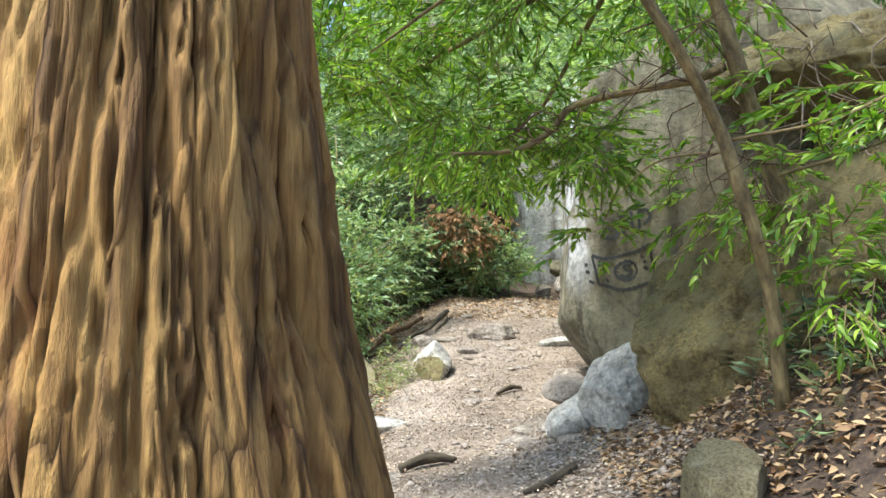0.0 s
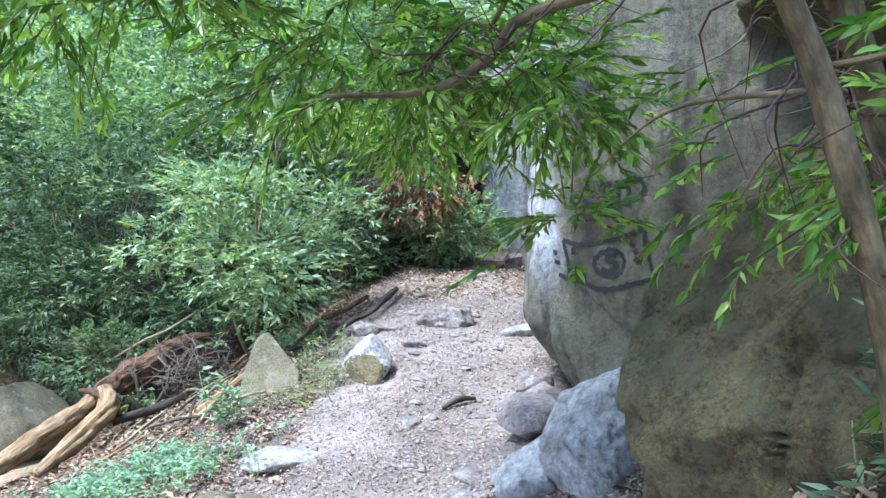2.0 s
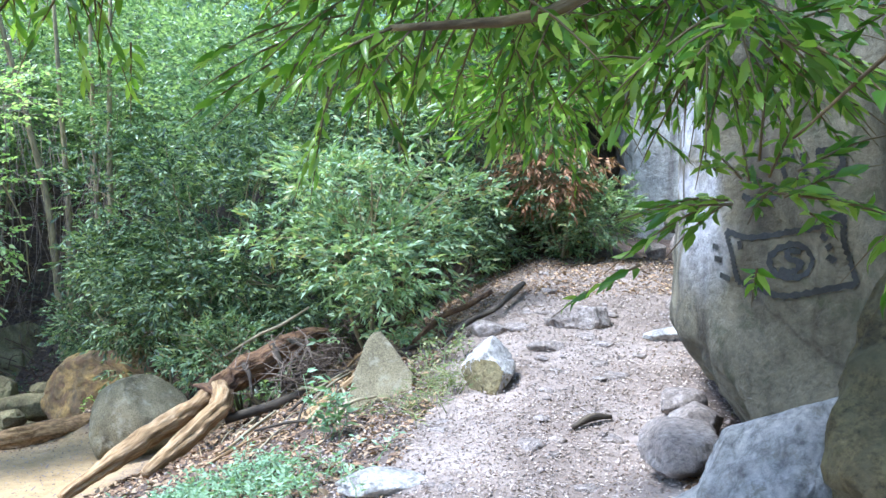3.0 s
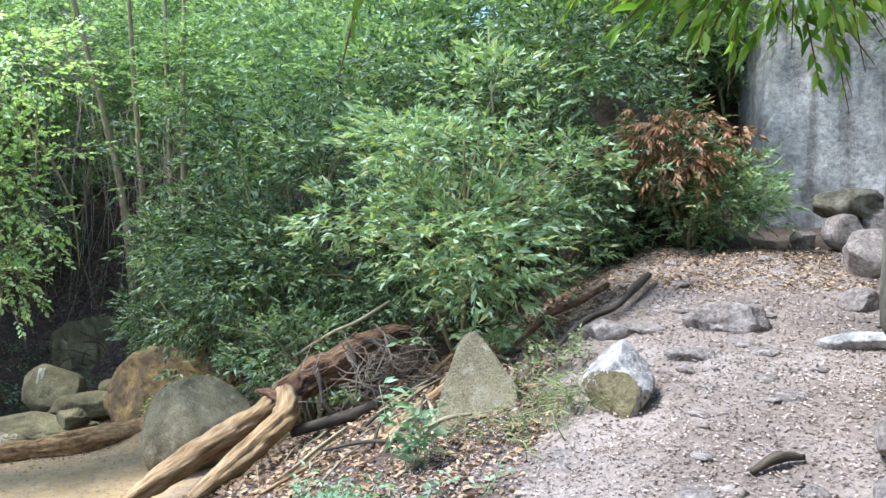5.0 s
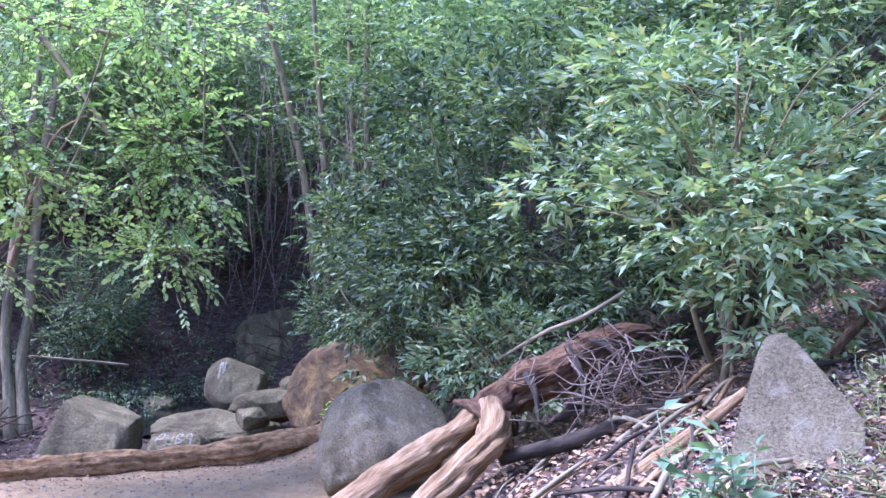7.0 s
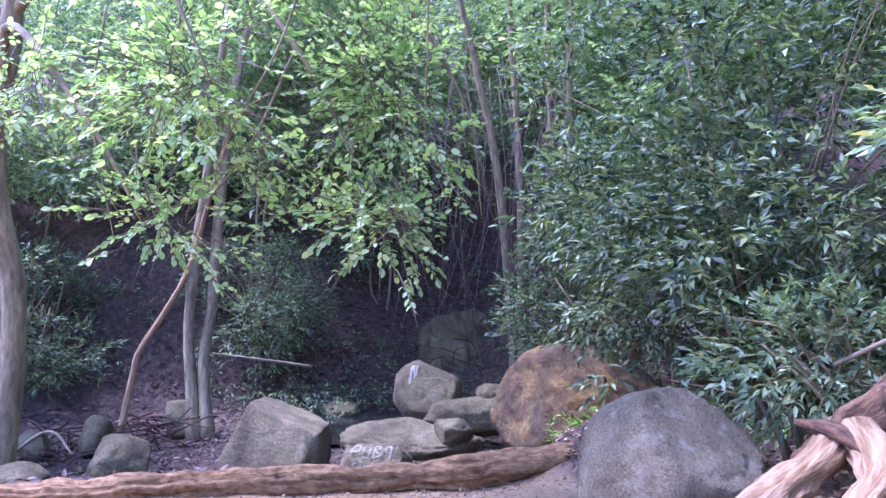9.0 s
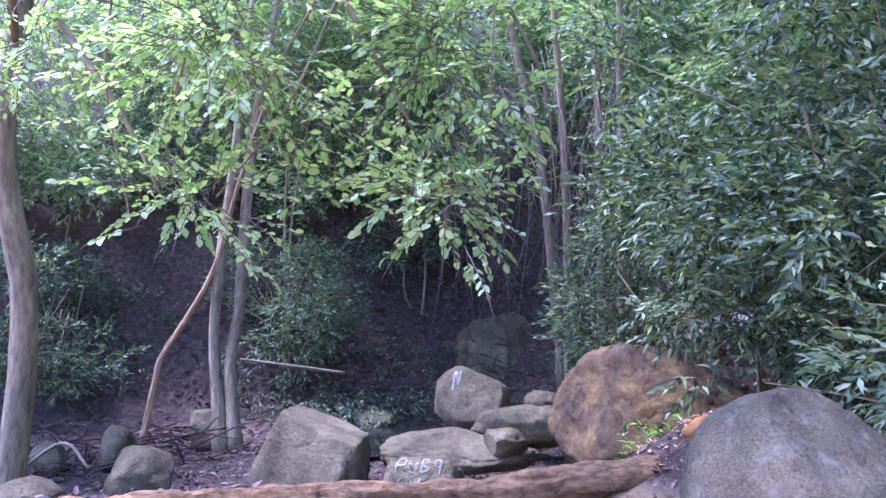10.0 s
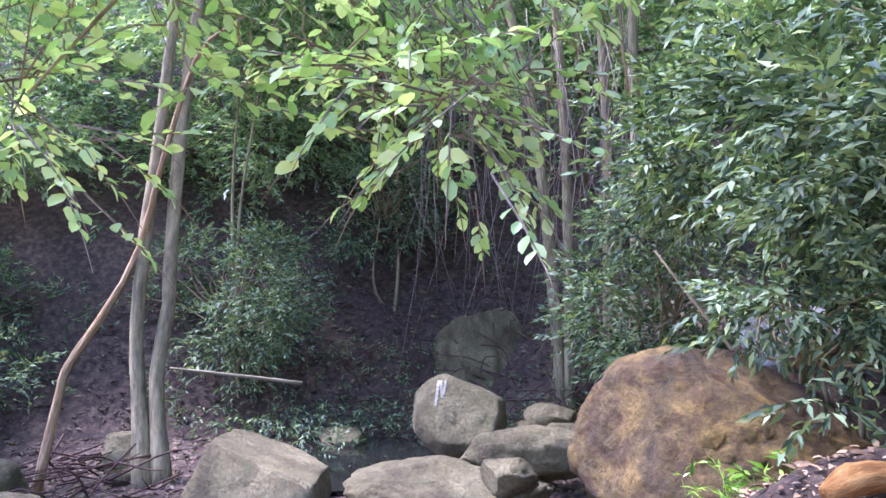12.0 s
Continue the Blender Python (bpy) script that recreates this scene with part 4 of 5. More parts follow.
# alders by the sand, their boughs drooping over it
rng = np.random.RandomState(401)
alder = empty("alder_tree", (-10.0, 9.5, -1.0), "slender alder with round yellow-green leaves on drooping boughs", "tree")
stems(alder, [
    ([(-9.96, 9.52, -1.1), (-10.05, 9.7, 0.72), (-10.13, 9.52, 2.13), (-9.82, 9.53, 3.48), (-9.5, 9.5, 5.5)], [0.13, 0.115, 0.105, 0.095, 0.06]),
    ([(-9.82, 9.53, 3.48), (-8.6, 9.6, 4.0), (-7.3, 9.8, 3.6), (-6.4, 9.9, 2.7), (-6.0, 10.1, 1.9)], [0.05, 0.04, 0.03, 0.02, 0.006]),
    ([(-9.9, 9.5, 3.0), (-8.9, 9.1, 3.1), (-7.9, 8.9, 2.7), (-7.2, 9.0, 2.0), (-6.9, 9.1, 1.5)], [0.045, 0.035, 0.025, 0.016, 0.006]),
    ([(-7.3, 9.8, 3.6), (-6.2, 10.4, 3.3), (-5.6, 10.7, 2.4), (-5.5, 10.8, 1.6)], [0.022, 0.018, 0.012, 0.004]),
    ([(-6.4, 9.9, 2.7), (-6.5, 9.6, 2.0), (-6.7, 9.3, 1.5)], [0.012, 0.009, 0.004]),
    ([(-6.0, 9.7, 3.3), (-6.15, 9.55, 2.6), (-6.4, 9.35, 2.0), (-6.45, 9.3, 1.7)], [0.009, 0.008, 0.006, 0.003]),
    ([(-5.5, 10.2, 3.3), (-5.55, 10.25, 2.6), (-5.65, 10.35, 2.0)], [0.008, 0.006, 0.003]),
    ([(-7.2, 9.0, 2.9), (-7.25, 8.95, 2.2), (-7.05, 9.0, 1.4)], [0.009, 0.007, 0.003]),
    ([(-6.9, 9.4, 3.2), (-6.8, 9.2, 2.4), (-6.95, 9.15, 1.8), (-6.8, 9.2, 1.4)], [0.009, 0.008, 0.006, 0.003]),
    ([(-6.2, 10.4, 3.1), (-6.3, 10.3, 2.2), (-6.1, 10.25, 1.5)], [0.009, 0.007, 0.003]),
    ([(-8.6, 9.6, 4.0), (-7.6, 9.0, 3.8), (-6.6, 9.0, 3.0), (-6.2, 9.1, 2.3)], [0.03, 0.022, 0.014, 0.004]),
], BARK_GREY)
tips, dirs = [], []
for c, r, k in (((-6.7, 9.3, 2.5), (0.7, 0.6, 0.8), 260), ((-5.95, 10.3, 2.5), (0.6, 0.6, 0.85), 260), ((-6.9, 9.3, 1.6), (0.45, 0.35, 0.3), 60), ((-5.95, 10.2, 1.6), (0.55, 0.5, 0.3), 80), ((-7.2, 9.9, 3.6), (1.6, 1.2, 0.6), 420), ((-8.0, 8.9, 2.6), (0.7, 0.5, 0.7), 130), ((-5.6, 10.0, 3.5), (0.8, 0.8, 0.5), 150)):
    p, d = clump_tips(rng, k, c, r, 15 + k, 6, 0.25, 0.5, 0.7)
    tips.append(p)
    dirs.append(d * 0.9 + np.array((0.1, 0.0, -0.2)))
tips, dirs = np.vstack(tips), np.vstack(dirs)
leaf_mesh("leaves", LEAF_ALDER, alder, rng, tips, dirs, 0.2, 8, 0.058, 0.68, LEAF_OVAL, droop=0.1, spread=1.2, tumble=0.45)
many_tubes("twig_mass", [([p - d / np.linalg.norm(d) * 0.12, p + d / np.linalg.norm(d) * 0.16, p + d / np.linalg.norm(d) * 0.3 - np.array((0, 0, 0.05))], [0.004, 0.003, 0.001]) for p, d in zip(tips, dirs)], VINE, alder, kind="stuff", n=4)

twin = empty("twin_alder", (-11.3, 12.5, -1.1), "alder with two slim grey-brown stems from one base", "tree")
stems(twin, [
    ([(-11.2, 12.45, -1.2), (-11.55, 12.6, -0.2), (-11.69, 12.65, 0.4), (-11.66, 12.75, 1.6), (-11.55, 12.85, 2.76), (-11.4, 13, 5)], [0.11, 0.075, 0.07, 0.068, 0.062, 0.04]),
    ([(-11.1, 12.6, -1.2), (-11.42, 12.72, -0.2), (-11.5, 12.85, 0.4), (-11.5, 12.9, 0.95), (-11.44, 13.04, 2.95), (-11.1, 13.2, 5)], [0.11, 0.08, 0.075, 0.073, 0.066, 0.04]),
], BARK_GREY)
# Unseen crown of the twin alder, added to shade the far bank.
rng = np.random.RandomState(421)
for th_, c, r, k in ((twin, (-11.0, 13.2, 6.3), (3.0, 2.4, 1.3), 800),):
    p, d = clump_tips(rng, k, c, r, 31, 8, 0.4, 0.4, 0.5)
    leaf_mesh("upper_leaves", LEAF_ALDER, th_, rng, p, d, 0.3, 7, 0.085, 0.66, LEAF_QUAD, droop=0.1, spread=1.2)
# Leaves high out of view, added to keep sun off the bay thicket.
p, d = clump_tips(rng, 400, (-6.6, 11.6, 7.0), (1.7, 1.4, 0.7), 33, 8, 0.4, 0.4, 0.5)
leaf_mesh("upper_leaves", LEAF_ALDER, alder, rng, p, d, 0.3, 7, 0.085, 0.66, LEAF_QUAD, droop=0.1, spread=1.2)
lean_t = empty("leaning_stem", (-11.65, 11.64, -1.0), "thin orange-brown stem leaning against the twin alder", "tree")
stems(lean_t, [([(-11.65, 11.64, -1.1), (-11.85, 11.95, -0.2), (-11.87, 12.08, 0.13), (-11.73, 12.63, 1.06), (-11.4, 12.75, 2.1), (-11.08, 12.92, 3.16), (-10.58, 13.09, 3.5)], [0.05, 0.045, 0.045, 0.04, 0.03, 0.025, 0.012])], DEADWOOD)

# stems and hanging vines across the creek
stem_pts = [((-9.14, 16.9), (-9.57, 16.3), 0.08, BARK_GREY), ((-9.03, 16.85), (-9.06, 16.56), 0.07, BARK_GREY), ((-8.63, 17.07), (-8.63, 16.9), 0.07, BARK_GREY), ((-8.1, 16.6), (-7.98, 16.4), 0.07, BARK_GREY)]
for k, ((x, y), (x2, y2), r, mt) in enumerate(stem_pts):
    b0 = gz(x, y)
    st = empty("alder_pole", (x, y, b0), "slim shaded tree on the far creek bank", "tree", "trees across the creek")
    tube("stem", [(x, y, b0 - 0.2), ((x + x2) / 2 + 0.05, (y + y2) / 2, 2.4), (x2, y2, 4.3), (x2 * 2 - x, y2 * 2 - y, 7)], [r, r * 0.9, r * 0.75, r * 0.5], mt, st, n=18, sides=8, rough=0.1, seed=k)
rng = np.random.RandomState(77)
vl = []
for _ in range(60):
    u = rng.uniform(0, 1)
    x, y = -10.4 + 2.6 * u + rng.normal(0, 0.2), 15.7 + 0.9 * u + rng.normal(0, 0.3)
    top, low = rng.uniform(3.2, 4.8), rng.uniform(-0.2, 1.6)
    low = max(low, gz(x, y) - 0.05)
    w = rng.normal(0, 0.3, 4)
    vl.append(([(x, y, top), (x + w[0], y + w[1], (top + low) / 2), (x + w[2], y + w[3], low)], [0.006, 0.005, 0.003]))
tagged(many_tubes("vine_curtain", vl, VINE, n=7, kind="stuff"), "curtain of dry vines hanging over the creek bank", "vines")

# ---- logs and sticks ----
dead = empty("dead_log", (-3.2, 10.4, 0.1), "rotting orange-brown fallen trunk with torn root end", "log")
tube("log", [(-3.36, 10.5, 0.30), (-3.2, 10.7, 0.46), (-2.98, 10.88, 0.62), (-2.7, 11.08, 0.78), (-2.42, 11.3, 0.92), (-2.2, 11.5, 1.0)], [0.09, 0.13, 0.155, 0.16, 0.14, 0.06], ROTTEN, dead, n=90, sides=40, rough=0.5, seed=2, freq=5)
tube("split_limb", [(-3.22, 10.7, 0.46), (-3.34, 10.3, 0.30), (-3.45, 9.8, 0.16), (-3.55, 9.25, 0.02), (-3.66, 8.7, -0.14)], [0.10, 0.095, 0.10, 0.095, 0.05], DEADWOOD, dead, "split pale orange limb", n=90, sides=32, rough=0.45, seed=12, freq=5)
tube("root", [(-3.14, 10.7, 0.46), (-3.0, 10.35, 0.36), (-2.98, 10.0, 0.26), (-3.06, 9.6, 0.12), (-3.16, 9.15, -0.04)], [0.13, 0.115, 0.10, 0.09, 0.05], DEADWOOD, dead, n=60, sides=28, rough=0.45, seed=5, freq=5)
tube("stub", [(-3.42, 10.62, 0.5), (-3.24, 10.52, 0.5), (-3.02, 10.42, 0.42), (-2.86, 10.36, 0.28)], [0.02, 0.05, 0.045, 0.02], ROTTEN, dead, "grey broken branch stub", n=24, sides=12, rough=0.4, seed=15, freq=6)
for k, (a, b_, c) in enumerate((((-2.95, 10.8, 0.72), (-2.8, 10.62, 0.62), (-2.72, 10.5, 0.40)), ((-2.7, 11.02, 0.9), (-2.52, 10.8, 0.72), (-2.45, 10.62, 0.5)), ((-2.6, 11.15, 0.95), (-2.35, 11.0, 0.9), (-2.2, 10.85, 0.7)))):
    tube("torn_root", [a, b_, c], [0.035, 0.024, 0.008], DARKWOOD, dead, n=14, sides=8, rough=0.3, seed=30 + k)
border = empty("border_log", (-6.2, 10.6, -0.3), "long weathered log edging the sand", "log")
tube("log", [(-5.2, 11.82, -0.2), (-5.52, 11.47, -0.23), (-6.1, 10.75, -0.29), (-6.95, 9.85, -0.29), (-7.5, 9.15, -0.31), (-8.4, 8.1, -0.3)], [0.15, 0.14, 0.115, 0.105, 0.10, 0.085], LOGBARK, border, n=220, sides=36, rough=0.5, seed=8, freq=4)


def stick(pts, radii, mat, label, name="stick", sides=8, seed=0, rough=0.15):
    ob = tube(name, pts, radii, mat, None, "", n=14, sides=sides, rough=rough, seed=seed)
    return tagged(ob, label, "stick")


stick([(-2.95, 10.35, 0.20), (-2.4, 10.75, 0.36), (-1.8, 11.15, 0.62)], [0.05, 0.06, 0.06], DARKWOOD, "dark charred branch lying across the debris", "charred_branch", 10)
stick([(-2.35, 9.3, 0.06), (-1.85, 9.75, 0.42), (-1.38, 10.2, 0.82)], [0.045, 0.05, 0.03], DEADWOOD, "split pale plank of rotten wood", "split_wood", 10, 3)
stick([(-2.0, 9.2, 0.08), (-1.65, 9.6, 0.38), (-1.34, 10.0, 0.66)], [0.035, 0.045, 0.03], GREYWOOD, "grey split branch beside the pointed stone", "split_wood", 9, 4)
stick([(-0.62, 9.9, 1.06), (-0.42, 10.3, 1.26), (-0.18, 10.62, 1.36), (-0.05, 11.0, 1.5), (0.06, 11.3, 1.6)], [0.015, 0.03, 0.022, 0.038, 0.03], DARKWOOD, "dark fallen branch along the trail edge", "fallen_branch", 12, 5, 0.5)
stick([(-0.95, 10.2, 1.06), (-0.75, 10.7, 1.26), (-0.5, 11.0, 1.38), (-0.3, 11.35, 1.5)], [0.02, 0.035, 0.025, 0.03], ROTTEN, "brown fallen branch along the trail edge", "fallen_branch", 12, 6, 0.5)
stick([(-11.55, 12.95, 0.0), (-11.25, 13.5, -0.1), (-10.95, 14.21, -0.24)], [0.014, 0.019, 0.021], GREYWOOD, "bare pale pole lying across the creek bank", "pole", 8, 7, 0.05)
stick([(-5.05, 11.56, 0.12), (-4.95, 11.68, 0.17), (-4.78, 11.85, 0.17), (-4.68, 11.95, 0.15)], [0.03, 0.075, 0.05, 0.03], ORANGEWOOD, "broken chunk of orange rotten wood", "wood_chunk", 16, 8, 0.5)

water = mesh_object("creek_pool", [(-9.8, 12.95, -1.0), (-8.95, 14.1, -1.0), (-9.4, 15.0, -1.0), (-10.6, 15.5, -1.0), (-11.6, 14.8, -1.0), (-10.8, 13.8, -1.0)], [(0, 1, 2, 3, 4, 5)], WATER, is_smooth=False)
tagged(water, "shallow dark still creek water", "water", kind="structure")

# ---- paint on stones ----
def paint(target, origin, normal, strokes, width, mat, name="graffiti", label="", steps_each=26):
    """Painted strokes, in metres across and up from the origin, laid onto a stone's face."""
    me = target.data
    base = target.matrix_basis
    vs = [base @ v_.co for v_ in me.vertices]
    tree = BVHTree.FromPolygons(vs, [tuple(p_.vertices) for p_ in me.polygons])
    nm = Vector(normal).normalized()
    right = Vector((0, 0, 1)).cross(nm).normalized()
    up = nm.cross(right)
    inv = base.inverted()
    verts, faces = [], []
    for st in strokes:
        p = spline([(a, c, 0) for a, c in st], steps_each)
        tg = np.gradient(p, axis=0)
        tg /= np.linalg.norm(tg, axis=1)[:, None] + 1e-9
        sd = np.stack([-tg[:, 1], tg[:, 0]], 1)
        prev = None
        for k in range(len(p)):
            pair = []
            for sg in (-1, 1):
                wd = width * (0.8 + 0.3 * math.sin(k * 0.9 + len(verts)))
                u, w = p[k, 0] + sg * sd[k, 0] * wd / 2, p[k, 1] + sg * sd[k, 1] * wd / 2
                hit = tree.ray_cast(Vector(origin) + right * u + up * w + nm * 1.2, -nm, 3.0)[0]
                if hit is not None:
                    verts.append(inv @ (hit + nm * 0.006))
                    pair.append(len(verts) - 1)
            if prev and len(pair) == 2:
                faces.append((prev[0], prev[1], pair[1], pair[0]))
            prev = pair if len(pair) == 2 else None
    if faces:
        mesh_object(name, np.array([v_[:] for v_ in verts]), faces, mat, target, label)


def arc(cx_, cy_, r, a0, a1, squash=1.0):
    return [(cx_ + r * math.cos(radians(a)), cy_ + r * squash * math.sin(radians(a))) for a in np.linspace(a0, a1, 9)]


banner = [
    [(-0.24, 0.12), (-0.13, 0.085), (0, 0.105), (0.12, 0.12), (0.24, 0.17)],
    [(0.24, 0.17), (0.225, 0.02), (0.26, -0.11)],
    [(0.26, -0.11), (0.12, -0.15), (0, -0.175), (-0.1, -0.145), (-0.19, -0.12)],
    [(-0.24, 0.12), (-0.205, 0.0), (-0.19, -0.12)],
    arc(0.03, -0.02, 0.075, 0, 360), [(0.06, 0.02), (0.01, 0.025), (0.02, -0.01), (0.06, -0.03), (0.03, -0.07), (-0.01, -0.06)],
    [(-0.17, 0.07), (-0.165, 0.03)], [(-0.13, -0.08), (-0.1, -0.11)], [(0.15, 0.09), (0.17, 0.07)], [(0.17, 0.0), (0.19, -0.02)], [(0.17, 0.05), (0.18, 0.03)],
    [(-0.31, 0.05), (-0.28, 0.04)], [(-0.30, -0.01), (-0.26, -0.02)], [(-0.28, -0.09), (-0.22, -0.11)],
    [(-0.17, 0.24), (-0.1, 0.21), (-0.04, 0.23), (-0.06, 0.28)], [(-0.12, 0.3), (-0.08, 0.27)], [(-0.03, 0.36), (0.05, 0.37)], [(0.0, 0.36), (0.03, 0.23)], [(0.08, 0.38), (0.1, 0.24)],
    [(0.14, 0.38), (0.15, 0.25)], [(0.13, 0.38), (0.21, 0.37), (0.23, 0.32), (0.18, 0.28)],
]
paint(cliff, (1.40, 6.30, 1.93), (-0.80, -0.60, 0.02), [[(a * 1.3 - 0.045, c * (1.2 if c > 0.2 else 1.02) - 0.025) for a, c in st] for st in banner], 0.034, BLACKPAINT, label="black spray-painted banner drawing with letters")
letters = [[(-0.2, -0.05), (-0.19, 0.06)], [(-0.19, 0.06), (-0.13, 0.06), (-0.13, 0.01), (-0.19, 0.005)], [(-0.09, 0.05), (-0.08, -0.04), (-0.03, -0.04), (-0.02, 0.05)], [(0.02, -0.05), (0.03, 0.06)],
           [(0.03, 0.06), (0.08, 0.05), (0.04, 0.01), (0.09, -0.02), (0.02, -0.05)], arc(0.16, 0.03, 0.03, 0, 360), [(0.19, 0.03), (0.17, -0.06)], [(-0.18, -0.2), (-0.17, -0.1)], [(-0.17, -0.1), (-0.11, -0.1)], [(-0.06, -0.1), (-0.06, -0.18), (0.0, -0.18), (0.01, -0.1)]]
paint(pub_rock, (-7.45, 11.8, -0.50), (0.55, -0.8, 0.25), letters, 0.015, WHITEPAINT, "painted_letters", "white hand-painted letters PUB 9", 12)
paint(mid_boulder, (-8.78, 14.05, -0.22), (0.55, -0.8, 0.2), [[(-0.12, -0.02), (-0.10, 0.22)], [(-0.08, 0.22), (-0.06, 0.05)], [(-0.05, 0.08), (-0.03, 0.22)]], 0.03, WHITEPAINT, "painted_mark", "white painted mark", 12)

vein = bpy.data.objects["creek_boulder"]
paint(vein, (-9.3, 11.7, -0.45), (0.45, -0.85, 0.3), [[(-0.12, 0.5), (-0.16, 0.2), (-0.25, -0.1), (-0.3, -0.5)]], 0.03, WHITEPAINT, "quartz_vein", "white quartz vein", 30)

# ---- stones along the trail ----
stone_spec = [(0.28, 12.15, 0.11), (1.19, 12.45, 0.12), (1.35, 12.7, 0.09), (0.31, 9.5, 0.09), (0.77, 9.42, 0.13), (1.14, 9.6, 0.09), (0.36, 8.9, 0.08), (-0.38, 8.25, 0.09), (0.28, 7.8, 0.14), (0.29, 7.85, 0.11), (0.81, 8.04, 0.10),
              (0.69, 8.45, 0.07), (-0.3, 7.3, 0.06), (0.5, 6.5, 0.05), (-0.1, 6.9, 0.05), (0.1, 10.6, 0.07), (0.9, 11.0, 0.06), (1.2, 11.4, 0.07), (-0.62, 8.6, 0.07), (-0.5, 8.95, 0.06), (0.65, 7.2, 0.05)]
for k, (x, y, r) in enumerate(stone_spec):
    rock("trail_stone", (x, y, gz(x, y) - r * 0.10), (r * 1.0, r * 0.85, r * 0.42), TRAILSTONE, "pale angular stone set in the trail", "stone", 500 + k, facets=9, sub=3, rough=0.2, group="stones on the trail", turn=k * 47)
rock("flat_stone", (0.62, 10.35, gz(0.62, 10.35) + 0.0), (0.38, 0.3, 0.19), TRAILSTONE, "broad flat grey stone in the trail", "stone", 530, facets=10, rough=0.2, turn=10)
rock("flat_stone", (-0.2, 10.2, gz(-0.2, 10.2) + 0.0), (0.22, 0.18, 0.13), TRAILSTONE, "grey stone at the trail edge", "stone", 531, facets=7)
rock("flat_stone", (1.6, 10.1, gz(1.6, 10.1) - 0.02), (0.42, 0.25, 0.10), BLUE, "wide flat pale stone at the trail edge", "stone", 532, facets=8)
rock("flat_stone", (-0.62, 7.42, gz(-0.62, 7.42) - 0.0), (0.36, 0.20, 0.11), BLUE, "long pale stone edging the trail", "stone", 533, facets=8, turn=20, rough=0.2)
rock("edge_stone", (-0.93, 6.88, gz(-0.93, 6.88) + 0.01), (0.20, 0.18, 0.12), GRANITE, "grey angular stone edging the trail", "stone", 534, facets=8, rough=0.2)
rock("edge_stone", (-0.66, 6.7, gz(-0.66, 6.7) + 0.0), (0.18, 0.15, 0.11), GRANITE, "grey angular stone edging the trail", "stone", 535, facets=8, rough=0.2)
rock("edge_stone", (-1.55, 6.85, gz(-1.55, 6.85) + 0.03), (0.30, 0.24, 0.20), TRAILSTONE, "large pale stone edging the trail", "stone", 536, facets=8, rough=0.2)
rng = np.random.RandomState(540)
for k in range(34):
    x, y, r = rng.uniform(-0.5, 1.0), rng.uniform(5.2, 11.6), rng.uniform(0.06, 0.19)
    rock("bedded_stone", (x + 0.05 * max(y - 8, 0), y, gz(x + 0.05 * max(y - 8, 0), y) - r * 0.12), (r * 1.25, r * 0.9, r * 0.34), TRAILSTONE, "grey flat stone bedded in the trail dirt", "stone", 580 + k, facets=10, sub=3, rough=0.2, group="stones on the trail", turn=k * 71)
for k, (x, y, z, r) in enumerate(((1.96, 11.75, 1.75, 0.22), (2.1, 12.2, 1.85, 0.26), (2.15, 13.6, 2.05, 0.24), (2.5, 13.8, 2.15, 0.25), (1.75, 13.7, 1.98, 0.15), (1.7, 10.9, 1.4, 0.16), (1.3, 8.4, 0.86, 0.16), (1.34, 8.0, 0.8, 0.2), (1.2, 7.5, 0.78, 0.14))):
    rock("pale_stone", (x, y, z), (r * 1.15, r, r * 0.9), TRAILSTONE, "pale rounded stone below the rock wall", "stone", 550 + k, facets=5, sub=4, rough=0.12, group="stones below the wall", turn=k * 33)
rock("dark_slab", (2.3, 13.85, 2.33), (0.55, 0.38, 0.22), CLIFF, "dark flat slab resting on pale stones", "stone", 560, facets=9, rough=0.22, cuts=[((0, 0, -1), 0.5)])

# ---- fallen leaves, gravel ----
rng = np.random.RandomState(600)


def scatter(count, x0, x1, y0, y1, keep=None):
    x, y = rng.uniform(x0, x1, count), rng.uniform(y0, y1, count)
    if keep is not None:
        ok_ = keep(x, y)
        x, y = x[ok_], y[ok_]
    return np.stack([x, y, ground_at(x, y)], 1)


def litter(name, pts, size, mat, label, ratio=0.4, lift=0.012, curl=0.35):
    n_ = len(pts)
    a = rng.uniform(0, 2 * np.pi, n_)
    along = np.stack([np.cos(a), np.sin(a), rng.normal(0, curl, n_)], 1)
    up = np.array((0, 0, 1.0)) + rng.normal(0, 0.4, (n_, 3))
    v_, t_ = leaf_arrays(pts + np.array((0, 0, lift)), along, up, size * rng.uniform(0.5, 1.4, n_), ratio, LEAF_LONG)
    return tagged(tri_mesh(name, v_, t_, mat), label, "leaf litter", kind="stuff")


def slope(x, y):
    return (x > np.interp(y, [0, 4, 7, 9, 12], [0.95, 0.95, 1.1, 1.7, 2.1]))


litter("slope_litter", scatter(26000, 0.9, 4.0, 1.5, 7, slope), 0.055, LITTER, "orange-brown fallen leaves covering the slope")
litter("trail_litter", scatter(52000, -1.6, 2.2, 4, 13.5), 0.027, PALE_LITTER, "small dry leaf scraps strewn on the trail")
litter("debris_litter", scatter(12000, -3.6, -0.5, 7.0, 13.0, lambda x, y: x < -0.55 + 0.5 * fbm(np.stack([x, y, x * 0], 1) * 2, 9, 2)), 0.06, LITTER, "brown fallen leaves and bark scraps among dead wood")
litter("mound_litter", scatter(1500, -6.2, -4.0, 11.5, 12.9), 0.06, LITTER, "brown fallen leaves on the soil heap behind the log")
litter("creek_litter", scatter(26000, -15, -4.5, 9, 19, lambda x, y: (creek_side(x, y) > 0.25)), 0.075, LITTER_DARK, "dark fallen leaves on the creek bank")
